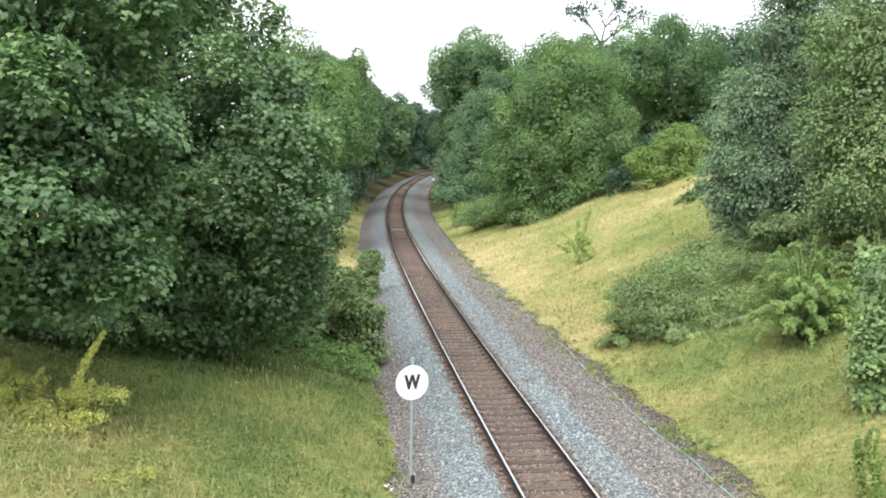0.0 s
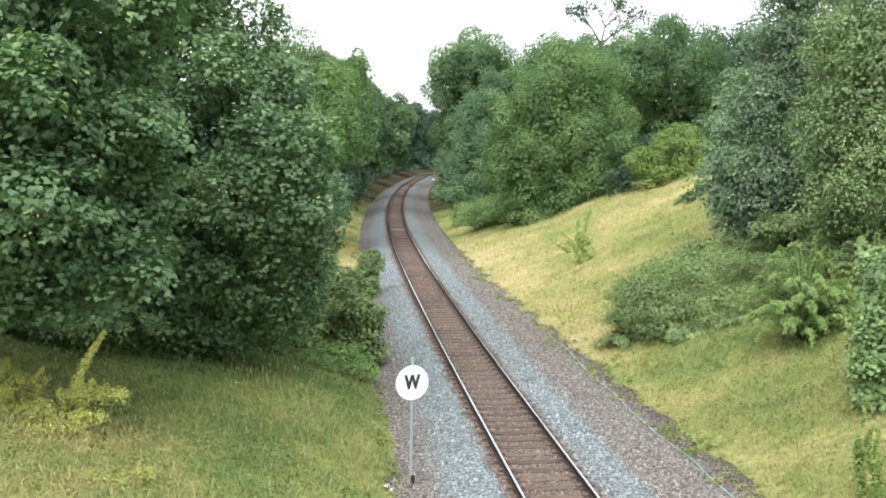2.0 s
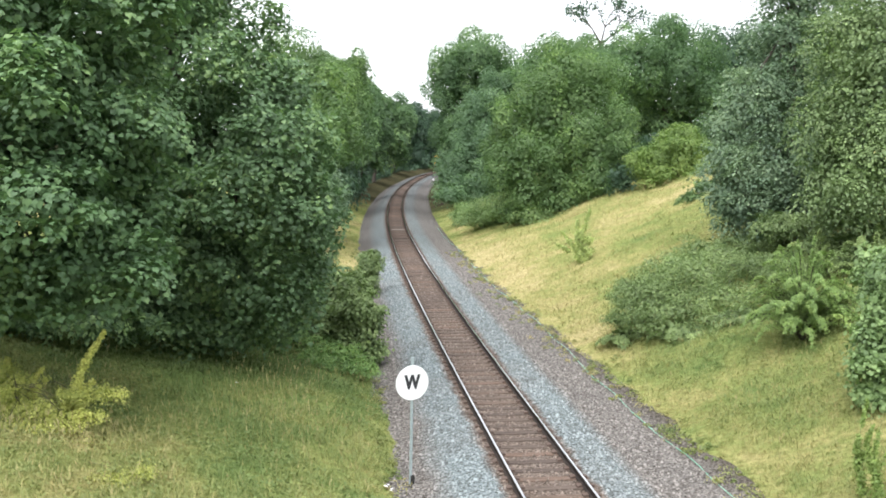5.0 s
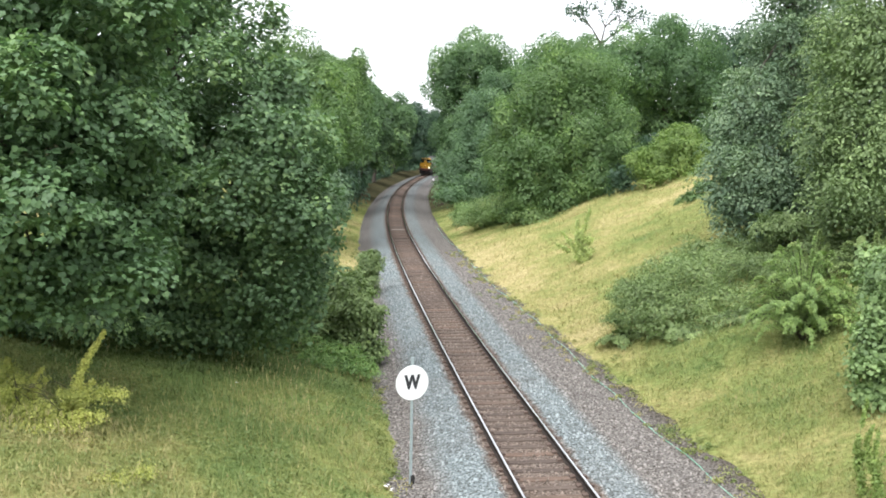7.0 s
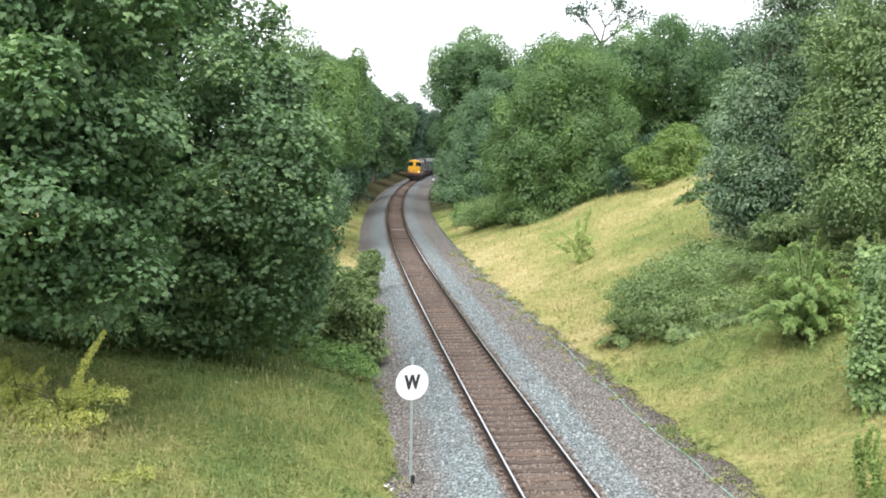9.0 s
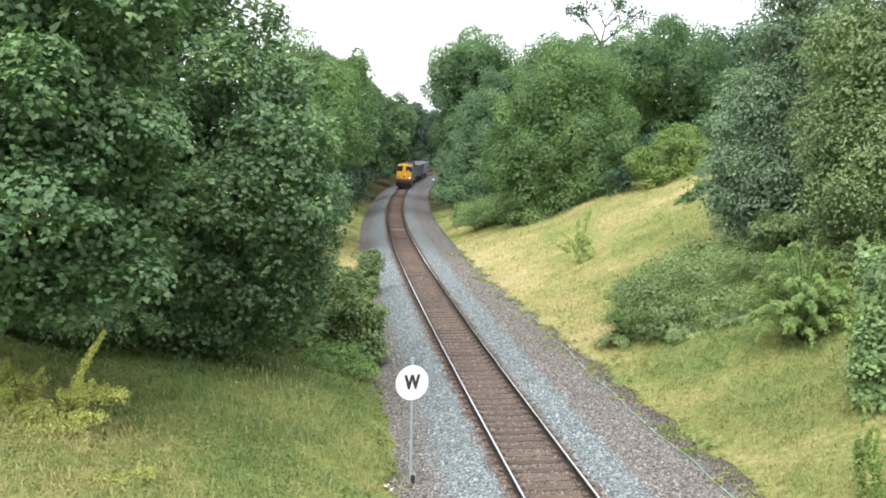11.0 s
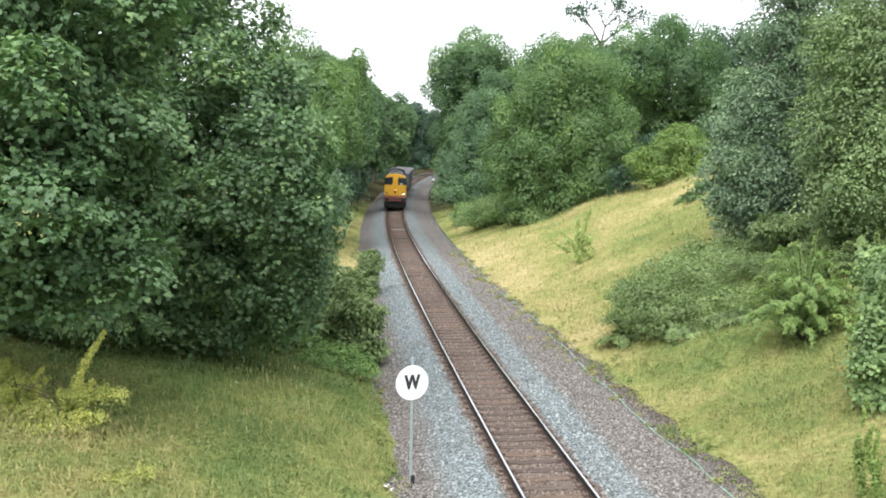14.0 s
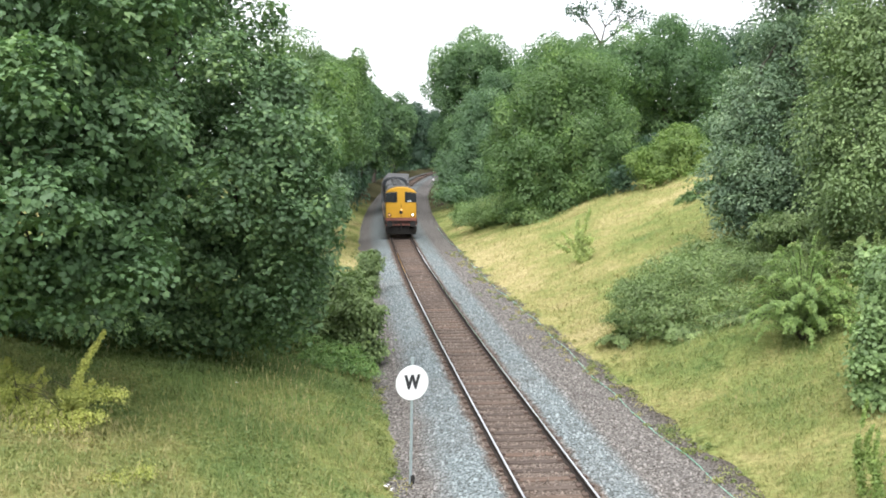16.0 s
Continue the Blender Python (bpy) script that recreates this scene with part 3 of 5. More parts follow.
def trunk_mesh(bm, base, top, r, rng, limbs):
    """A tapered, slightly crooked trunk with limbs out to the given points."""
    base, top = Vector(base), Vector(top)
    pts = [base.lerp(top, i / 5) + Vector((rng.uniform(-1, 1), rng.uniform(-1, 1), 0)) * 0.09 * (0 < i < 5) for i in range(6)]
    for i in range(5):
        k0, k1 = 1 - 0.82 * i / 5, 1 - 0.82 * (i + 1) / 5
        tube(bm, pts[i] - Vector((0, 0, 0.3 if i == 0 else 0.03)), pts[i + 1], r * k0 * (1.25 if i == 0 else 1), r * k1, 9)
    for tgt in limbs:
        t = rng.uniform(0.3, 0.85)
        a = base.lerp(top, t)
        e = Vector(tgt)
        m = a.lerp(e, 0.5) + Vector((rng.uniform(-1, 1), rng.uniform(-1, 1), rng.uniform(0.2, 1))) * 0.15 * (e - a).length
        tube(bm, a, m, r * 0.36 * (1.1 - t), r * 0.2, 6)
        tube(bm, m, e, r * 0.2, r * 0.06, 6)
        for _ in range(2):
            e2 = m.lerp(e, 0.6) + Vector((rng.uniform(-1, 1), rng.uniform(-1, 1), rng.uniform(-0.3, 1))) * 0.35 * (e - a).length
            tube(bm, m.lerp(e, 0.3), e2, r * 0.12, r * 0.03, 5)
    return bm


STIRRED = []


def tree(name, label, category, base_xy, lobes, leaf, count, size, seed, shape=KITE, radius=0.25, clump=(0.5, 1.1), group="", cover=1.0, inner=0.15, fill=0.75, boughs=1, lean=0.6, dome=0.8, spread=0.7, thin=()):
    """A tree or bush: a trunk with limbs under a crown of single leaves."""
    rng, prng = np.random.default_rng(seed), random.Random(seed)
    bx, by = base_xy
    bz = float(ground_z(bx, by)) - 0.05
    root = tagged(new(name), label, category, group)
    root.location = (bx, by, bz)
    L = np.array(lobes, float)
    L[:, :3] -= (bx, by, bz)
    top = L[np.argmax(L[:, 2])]
    part("trunk", trunk_mesh(bmesh.new(), (0, 0, 0), (top[0] * 0.5, top[1] * 0.5, top[2]), radius, prng, [(0.7 * o[0] + 0.15 * top[0], 0.7 * o[1] + 0.15 * top[1], 0.92 * o[2]) for o in L]), BARK, root)
    L[:, 3:] *= 1.04
    far = by > 60
    if far:      # far crowns read as rounded masses
        lean, dome, spread = 0.9, 0.75, 0.4
    share = np.ones(len(L))
    for i, keep in thin:
        share[i] = keep
    folds, share = billow(L, share, rng, far)
    v, f, pick, fold = crown_leaves(folds, share, count, size, rng, shape, clump, cover, inner, spread, lean, dome, (-bx + np.interp(by, LINE_Y, LINE_X) * 0.5, -0.5 * by))
    # each fold, and each spray of leaves on it, has a tone of its own
    mass = rng.normal(0, 0.10 if far else 0.05, len(folds))
    spray = rng.normal(0, 0.08 if far else 0.11, int(pick.max()) + 1)[pick] + mass[fold]
    if boughs == 1:
        crown = new("crown", raw_mesh("crown", v, f, LEAF[leaf], [("spray", np.repeat(spray, len(shape[0])))]))
        crown.parent = root
    else:
        # boughs that stir in the wind, each a mesh of its own
        vs, fs = v.reshape(count, -1, 3), shape[1]
        for k in range(boughs):
            mine = vs[pick % boughs == k]
            faces = (fs[None] + vs.shape[1] * np.arange(len(mine))[:, None, None]).reshape(-1, fs.shape[1])
            bough = new("bough", raw_mesh("bough", mine.reshape(-1, 3), faces, LEAF[leaf], [("spray", np.repeat(spray[pick % boughs == k], vs.shape[1]))]))
            bough.parent = root
            STIRRED.append((bough, 0.35 * size, seed * 1.7 + k * 2.4))
    if fill:
        v, f, own = inner_leaves(L, (1.5 if boughs > 1 else 2.2) * size, rng, (0.8 if far else 0.85) * fill)
        tone = np.zeros(len(v))
        if far:
            v2, f2, own = inner_leaves(folds, 1.2 * size, rng, 0.28 * fill, True)
            f, tone = np.concatenate([f, f2 + len(v)]), np.concatenate([tone, mass[own]])
            v = np.concatenate([v, v2])
        ob = new("inner_foliage", raw_mesh("inner_foliage", v, f, LEAF[leaf], [("spray", tone)]))
        ob.parent = root
    return root



# ---- trees and bushes ----
tree("sycamore_tree", "large sycamore with broad mid-green lobed leaves overhanging the grass", "tree", (-12.15, 25.00),
     [(-9.19, 24, 5.39, 3.0, 3.2, 2.04),
      (-8.98, 25, 8.05, 2.69, 3.4, 2.38),
      (-10.51, 26, 11.12, 3.51, 3.6, 2.6),
      (-7.96, 25.5, 10.06, 1.66, 2.4, 1.91),
      (-12.09, 26, 7.19, 2.86, 3.6, 4.29),
      (-7.65, 24, 4.54, 1.02, 1.6, 1.14),
      (-7.08, 25, 7.06, 1.0, 1.8, 1.38),
      (-8.12, 23.4, 7.71, 0.88, 1.2, 0.88),
      (-8.92, 23.8, 4.02, 1.19, 1.4, 0.59),
      (-9.83, 24, 4.42, 1.44, 2.0, 1.2)],
     "sycamore", 52000, 0.140, 11, LOBED, 0.34, (0.24, 0.56), boughs=8, fill=0.7, lean=0.35, dome=0.7, spread=0.8, thin=((2, 0.4), (4, 0.35)))
tree("sycamore_tree", "tall dark sycamore with foliage hanging down to the bank", "tree", (-8.15, 36.00),
     [(-6.18, 34, 5.84, 3.23, 3.2, 2.89),
      (-7.95, 35, 9.43, 2.94, 3.4, 3.15),
      (-7.95, 36, 12.64, 1.8, 3.0, 3.06),
      (-9.0, 36, 13.16, 3.0, 3.4, 3.06),
      (-6.82, 33.5, 3.08, 2.76, 2.4, 1.59),
      (-5.26, 35, 7.19, 1.5, 2.4, 2.27),
      (-9.11, 34, 4.3, 2.21, 2.8, 3.23),
      (-4.94, 33.5, 4.18, 1.59, 2.0, 1.84),
      (-7.95, 33.2, 1.85, 1.66, 1.2, 0.66),
      (-6.8, 33.0, 1.62, 1.84, 1.3, 0.85),
      (-5.3, 33.6, 1.9, 1.1, 1.2, 0.9)],
     "sycamore_dark", 57000, 0.136, 12, LOBED, 0.36, (0.26, 0.6), boughs=8, fill=0.7, lean=0.35, dome=0.7, spread=0.8, thin=((2, 0.5), (3, 0.3)))
tree("ash_tree", "fresh green tree in the row beside the line", "tree", (-9.39, 84.00),
     [(-8.92, 84, 9.7, 3.15, 4.0, 3.78),
      (-11.25, 86, 11.45, 3.44, 4.0, 3.44),
      (-7.6, 80, 7.6, 1.8, 3.0, 2.6),
      (-7.38, 92, 12.47, 1.56, 2.5, 2.02),
      (-9.49, 78, 5.66, 2.73, 3.5, 3.12)],
     "lime_green", 22000, 0.19, 13, KITE, 0.3, (0.45, 0.9))
tree("sycamore_tree", "mid-green tree leaning over the west verge of the line", "tree", (-10.83, 118.00),
     [(-9.61, 118, 10.14, 2.83, 4.0, 4.72),
      (-8.4, 114, 8.1, 1.71, 2.8, 3.2),
      (-11.13, 122, 12.64, 3.35, 4.5, 3.66),
      (-12.28, 118, 7.23, 3.54, 4.0, 4.72)],
     "oak", 15000, 0.24, 14, KITE, 0.3, (0.5, 1.0))
tree("tree", "dark dense tree beside the bend in the line", "tree", (-11.15, 150.00),
     [(-9.54, 150, 10.06, 2.1, 4.0, 4.2),
      (-10.6, 148, 9.07, 2.96, 4.5, 5.18),
      (-8.99, 148, 5.92, 1.18, 2.4, 2.96)],
     "oak", 12000, 0.42, 15, KITE, 0.3, (0.9, 1.6))
tree("tree", "dark dense tree beside the bend in the line", "tree", (-11.75, 190.00),
     [(-7.93, 190, 9.61, 2.66, 4.5, 4.94),
      (-10.77, 190, 8.67, 3.23, 5.0, 5.7),
      (-7.67, 190, 5.56, 1.33, 2.4, 3.04)],
     "oak", 14000, 0.45, 16, KITE, 0.3, (0.9, 1.7))
tree("tree", "dark tree on the outside of the bend", "tree", (-10.66, 240.00),
     [(-7.04, 240, 9.06, 2.88, 5.0, 5.76),
      (-10.03, 240, 8.46, 3.6, 5.5, 6.72),
      (-7.17, 240, 4.89, 1.44, 2.6, 2.64)],
     "far_dark", 14000, 0.5, 17, KITE, 0.3, (1.0, 1.8))
tree("tree", "dark tree on the outside of the bend", "tree", (-7.58, 310.00),
     [(-4.93, 310, 9.15, 3.72, 6.0, 7.44),
      (-1.4, 312, 8.08, 4.06, 6.0, 7.18),
      (-8.2, 305, 7.3, 3.35, 5.0, 6.71)],
     "far_dark", 14000, 0.55, 18, KITE, 0.3, (1.0, 2.0))
tree("tree", "dark tree on the outside of the bend", "tree", (3.72, 355.00),
     [(3.71, 355, 9.08, 6.04, 7.0, 9.23),
      (11.82, 360, 9.11, 6.48, 7.0, 9.0)],
     "far_dark", 12000, 0.6, 19, KITE, 0.3, (1.2, 2.2))
# four added trees, mostly hidden: they close the row and even out its shade
tree("tree", "dark green tree in the closed row west of the line", "tree", (-12.60, 101.00),
     [(-12.90, 101, 9.4, 3.2, 5.0, 3.6),
      (-12.00, 98, 7.2, 3.4, 6.0, 3.8),
      (-12.40, 105, 5.0, 2.6, 6.0, 2.6)],
     "oak", 7000, 0.3, 61, KITE, 0.3, (0.7, 1.3))
tree("tree", "dark green tree in the closed row west of the line", "tree", (-13.80, 134.00),
     [(-14.10, 134, 9.4, 3.2, 5.0, 3.6),
      (-13.20, 131, 7.2, 3.4, 6.0, 3.8),
      (-13.60, 138, 5.0, 2.6, 6.0, 2.6)],
     "oak", 7000, 0.3, 62, KITE, 0.3, (0.7, 1.3))
tree("tree", "dark green tree in the closed row west of the line", "tree", (-14.60, 170.00),
     [(-14.90, 170, 9.4, 3.2, 5.0, 3.6),
      (-14.00, 167, 7.2, 3.4, 6.0, 3.8),
      (-14.40, 174, 5.0, 2.6, 6.0, 2.6)],
     "far_dark", 7000, 0.3, 63, KITE, 0.3, (0.7, 1.3))
tree("tree", "dark green tree in the closed row west of the line", "tree", (-13.60, 214.00),
     [(-13.90, 214, 9.4, 3.2, 5.0, 3.6),
      (-13.00, 211, 7.2, 3.4, 6.0, 3.8),
      (-13.40, 218, 5.0, 2.6, 6.0, 2.6)],
     "far_dark", 7000, 0.3, 64, KITE, 0.3, (0.7, 1.3))
tree("horse_chestnut_tree", "tall round-topped dark green tree close to the line", "tree", (4.63, 152.00),
     [(4.36, 152, 16.6, 5.02, 6.0, 5.17),
      (0.82, 150, 14.64, 3.0, 4.0, 4.65),
      (7.24, 152, 12.49, 2.89, 5.0, 6.08),
      (2.28, 148, 7.97, 3.85, 4.2, 5.92),
      (0.8, 146, 3.61, 1.9, 2.6, 3.21)],
     "oak", 27000, 0.24, 20, KITE, 0.4, (0.6, 1.2), fill=1.3)
tree("willow_tree", "pale grey-green tree at the foot of the slope", "tree", (4.12, 125.00),
     [(4.1, 125, 8.78, 2.62, 3.6, 3.75),
      (2.8, 122, 4.8, 2.93, 3.2, 3.42),
      (5.65, 118, 5.47, 2.48, 3.2, 3.54),
      (1.08, 120, 2.75, 1.8, 2.0, 2.04),
      (3.54, 116, 2.32, 2.67, 2.2, 1.74),
      (0.62, 112, 1.93, 1.46, 1.6, 1.12),
      (5.46, 128, 11.97, 2.43, 3.0, 3.2)],
     "willow_green", 20000, 0.2, 21, KITE, 0.3, (0.5, 1.0))
tree("oak_tree", "broad bright green tree with foliage down to the grass", "tree", (8.82, 88.00),
     [(8.8, 88, 8.08, 4.18, 4.0, 3.96),
      (10.08, 90, 11.65, 3.78, 4.0, 3.33),
      (6.54, 84, 4.71, 3.02, 3.0, 2.94),
      (11.28, 85, 5.52, 3.15, 3.4, 3.4),
      (8.9, 83.6, 3.3, 3.67, 2.2, 1.55),
      (5.08, 88, 7.21, 1.85, 3.0, 3.43),
      (13.1, 86, 7.21, 1.63, 2.8, 3.01),
      (11.3, 82.5, 3.95, 1.77, 1.6, 1.29),
      (6.1, 84.0, 2.05, 1.9, 1.8, 1.16)],
     "lime_green", 30000, 0.17, 22, KITE, 0.35, (0.45, 0.95), fill=1.0)
tree("oak_tree", "broad dark green oak behind the grassy slope", "tree", (22.69, 112.00),
     [(22.24, 112, 13.41, 5.49, 5.0, 5.26),
      (18.84, 110, 13.73, 3.85, 4.0, 4.12),
      (25.35, 112, 10.54, 3.36, 4.5, 5.04),
      (18.2, 114.5, 8.6, 3.6, 4.0, 4.0),
      (22.4, 113.5, 7.9, 4.24, 4.0, 3.18),
      (26.61, 110, 7.22, 2.75, 3.5, 3.85)],
     "oak", 26000, 0.21, 23, KITE, 0.38, (0.6, 1.15), fill=1.0)
tree("tree", "dark green tree in the belt of woodland", "tree", (11.42, 130.00),
     [(11.99, 130, 12.36, 3.9, 5.0, 5.53),
      (14.11, 132, 15.68, 4.36, 5.0, 3.96),
      (17.35, 128, 15.42, 2.94, 4.0, 3.33),
      (9.4, 130, 13.64, 2.86, 4.0, 4.03),
      (10.41, 126, 7.23, 3.78, 4.0, 4.41)],
     "oak", 16000, 0.26, 24, KITE, 0.35, (0.6, 1.2))
tree("tree", "dark tree at the top of the slope", "tree", (40.11, 150.00),
     [(39.05, 150, 16.25, 5.4, 6.0, 6.0),
      (35.44, 152, 15.85, 4.56, 6.0, 6.08),
      (43.5, 150, 16.11, 4.5, 6.0, 6.0),
      (38.91, 146, 8.68, 6.57, 6.0, 5.11)],
     "far_dark", 10000, 0.36, 25, KITE, 0.35, (1.0, 1.8))
tree("tree", "dark tree at the top of the slope", "tree", (46.52, 140.00),
     [(46.15, 140, 15.51, 6.3, 6.0, 6.3),
      (53.8, 140, 14.83, 6.3, 6.0, 7.0),
      (47.07, 136, 8.58, 7.48, 6.0, 4.76)],
     "far_dark", 12000, 0.45, 26, KITE, 0.35, (1.0, 1.9))
tree("crab_apple_tree", "low rounded yellow-green tree on the slope", "tree", (15.80, 78.00),
     [(16.06, 79, 6.35, 2.21, 2.2, 1.82),
      (13.93, 78, 5.51, 1.33, 1.4, 1.17),
      (17.54, 78, 5.85, 1.25, 1.6, 1.4),
      (16.76, 80, 7.21, 1.52, 1.6, 1.12),
      (14.64, 77, 4.99, 1.54, 1.0, 0.69),
      (16.95, 76.5, 4.93, 0.92, 0.8, 0.54)],
     "yellow_green", 15000, 0.14, 27, KITE, 0.18, (0.35, 0.75))
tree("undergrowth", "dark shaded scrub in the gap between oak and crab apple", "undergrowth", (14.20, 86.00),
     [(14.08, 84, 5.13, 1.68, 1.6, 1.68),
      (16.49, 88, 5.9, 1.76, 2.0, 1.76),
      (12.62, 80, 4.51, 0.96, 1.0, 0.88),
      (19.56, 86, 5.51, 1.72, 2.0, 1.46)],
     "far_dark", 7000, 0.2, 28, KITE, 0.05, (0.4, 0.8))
tree("whitebeam_tree", "dense grey-green tree with drooping leafy boughs", "tree", (15.67, 51.00),
     [(14.58, 50, 7.2, 2.38, 3.0, 3.25),
      (13.99, 50, 8.93, 1.45, 2.2, 2.0),
      (15.53, 51, 10.71, 1.78, 2.8, 2.81),
      (13.47, 48.5, 5.51, 1.82, 2.2, 1.7),
      (15.73, 48, 5.29, 2.16, 2.6, 2.16),
      (12.61, 49, 5.98, 1.23, 1.6, 1.52),
      (17.08, 52, 12.3, 2.34, 3.2, 3.12),
      (15.97, 52, 15.07, 1.82, 2.6, 2.86),
      (12.02, 48, 4.93, 0.77, 0.9, 0.53),
      (13.02, 47.6, 3.99, 1.24, 1.2, 0.81),
      (14.36, 46.5, 3.72, 1.63, 1.4, 0.84)],
     "grey_green", 52000, 0.144, 29, KITE, 0.32, (0.42, 0.9), boughs=6, fill=0.5, lean=0.3, dome=0.75, cover=0.85)
tree("sycamore_tree", "large leafy tree with mid-green leaves at the edge of the slope", "tree", (16.89, 42.00),
     [(15.41, 41, 7.8, 2.36, 2.6, 3.08),
      (14.32, 40, 5.4, 1.5, 2.0, 2.0),
      (15.95, 40, 4.6, 2.2, 2.4, 1.8),
      (17.42, 42, 8.65, 3.15, 3.2, 4.62),
      (15.48, 42, 10.5, 1.89, 2.4, 1.89),
      (18.07, 43, 13.29, 3.23, 3.0, 3.44),
      (14.2, 41, 7.19, 1.02, 1.5, 1.84)],
     "sycamore_light", 50000, 0.128, 30, KITE, 0.34, (0.3, 0.7), boughs=6, fill=0.5, lean=0.4, dome=0.8, cover=0.85)
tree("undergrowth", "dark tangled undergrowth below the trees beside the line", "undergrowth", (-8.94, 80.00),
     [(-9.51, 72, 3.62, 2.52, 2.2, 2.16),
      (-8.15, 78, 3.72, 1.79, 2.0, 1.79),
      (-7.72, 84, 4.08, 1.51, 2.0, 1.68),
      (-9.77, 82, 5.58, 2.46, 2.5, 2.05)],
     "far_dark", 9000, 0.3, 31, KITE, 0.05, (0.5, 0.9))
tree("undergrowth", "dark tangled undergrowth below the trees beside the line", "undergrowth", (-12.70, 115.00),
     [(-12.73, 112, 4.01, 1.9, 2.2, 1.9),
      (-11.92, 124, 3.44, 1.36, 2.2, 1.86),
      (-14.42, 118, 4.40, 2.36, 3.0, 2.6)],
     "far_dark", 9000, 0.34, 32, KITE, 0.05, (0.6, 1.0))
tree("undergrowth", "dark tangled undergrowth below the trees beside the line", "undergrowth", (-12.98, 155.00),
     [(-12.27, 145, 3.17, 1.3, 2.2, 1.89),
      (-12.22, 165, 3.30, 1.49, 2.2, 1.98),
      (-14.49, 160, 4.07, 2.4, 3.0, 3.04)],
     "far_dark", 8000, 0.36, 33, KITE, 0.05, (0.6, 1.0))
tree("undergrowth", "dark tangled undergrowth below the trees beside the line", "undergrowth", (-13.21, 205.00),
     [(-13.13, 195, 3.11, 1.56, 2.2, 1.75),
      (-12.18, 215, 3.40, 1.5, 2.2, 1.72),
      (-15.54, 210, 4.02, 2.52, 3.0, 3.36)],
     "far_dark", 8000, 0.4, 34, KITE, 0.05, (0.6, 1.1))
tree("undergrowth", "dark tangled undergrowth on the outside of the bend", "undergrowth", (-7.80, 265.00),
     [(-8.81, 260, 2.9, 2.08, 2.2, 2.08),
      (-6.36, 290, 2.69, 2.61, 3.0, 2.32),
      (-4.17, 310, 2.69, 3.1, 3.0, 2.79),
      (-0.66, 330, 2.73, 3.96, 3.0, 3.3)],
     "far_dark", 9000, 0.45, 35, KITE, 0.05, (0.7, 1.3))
tree("undergrowth", "mixed green undergrowth behind the dark sycamore", "undergrowth", (-8.12, 46.00),
     [(-8.4, 46, 3.29, 2.07, 2.2, 1.61),
      (-10.25, 44, 3.02, 1.98, 2.0, 1.54),
      (-11.7, 42, 2.57, 1.89, 2.0, 1.47),
      (-13.38, 40, 2.18, 1.8, 1.8, 1.2),
      (-15.39, 40, 2.18, 1.8, 1.8, 1.2)],
     "sycamore_dark", 9000, 0.26, 36, KITE, 0.05, (0.5, 0.9))
tree("undergrowth", "dark leafy scrub in the shade of the sycamore", "undergrowth", (-10.56, 30.50),
     [(-11.61, 30.5, 2.47, 1.22, 1.2, 0.49),
      (-10.23, 30.5, 2.44, 1.16, 1.0, 0.46),
      (-9.07, 31, 2.36, 0.87, 1.1, 0.53),
      (-12.33, 30, 2.67, 0.9, 1.2, 0.68),
      (-8.26, 31.5, 2.12, 0.63, 1.0, 0.44)],
     "sycamore_dark", 11000, 0.12, 37, KITE, 0.05, (0.25, 0.5))
tree("willow_tree", "pale grey-green tree with drooping leafy boughs over the verge", "tree", (-6.71, 50.00),
     [(-5.84, 50, 5.96, 1.1, 1.8, 1.55),
      (-5.19, 49, 4.88, 0.83, 1.5, 1.18),
      (-5.49, 48, 3.48, 0.86, 1.5, 1.3),
      (-6.23, 50, 4.46, 1.0, 1.6, 1.75),
      (-6.07, 51, 7.2, 0.87, 1.4, 1.02),
      (-4.75, 49, 5.25, 0.39, 0.7, 0.54)],
     "grey_green", 18000, 0.13, 38, KITE, 0.16, (0.3, 0.6))
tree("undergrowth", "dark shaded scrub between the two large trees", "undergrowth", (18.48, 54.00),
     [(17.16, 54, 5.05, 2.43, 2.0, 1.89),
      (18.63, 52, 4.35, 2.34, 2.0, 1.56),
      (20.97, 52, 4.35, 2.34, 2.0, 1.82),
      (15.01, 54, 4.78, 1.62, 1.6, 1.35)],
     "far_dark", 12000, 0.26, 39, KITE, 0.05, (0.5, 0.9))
tree("bush", "broad greyish green bush on the edge of the ballast", "bush", (-3.34, 38.50),
     [(-3.39, 39, 1.15, 1.05, 1.1, 1.13),
      (-2.73, 38.8, 0.43, 0.62, 0.7, 0.7),
      (-4.09, 39.3, 0.51, 0.71, 0.7, 0.75),
      (-3.61, 40.2, 1.91, 0.68, 0.8, 0.68),
      (-2.46, 39.2, 0.96, 0.39, 0.5, 0.63),
      (-4.69, 40, 0.75, 0.48, 0.7, 0.6),
      (-2.35, 38.6, 0.03, 0.31, 0.3, 0.27),
      (-3.13, 40.4, 2.13, 0.32, 0.4, 0.53)],
     "bramble", 11000, 0.110, 40, BROAD, 0.06, (0.2, 0.45), spread=1.1)
tree("nettle_patch", "lush bright green nettles and weeds along the wood edge", "wild plant", (-4.63, 38.00),
     [(-5.14, 38.5, 0.56, 1.16, 1.2, 0.31),
      (-3.64, 37, 0.25, 1.11, 0.9, 0.22),
      (-5.88, 37, 0.74, 0.93, 0.9, 0.26),
      (-2.6, 35.6, 0.04, 0.64, 0.7, 0.16),
      (-5.13, 40, 0.71, 0.72, 0.8, 0.36),
      (-4.09, 36, 0.18, 1.08, 0.8, 0.16)],
     "nettle", 14000, 0.075, 41, KITE, 0.02, (0.14, 0.3), inner=0.2, fill=0.3)
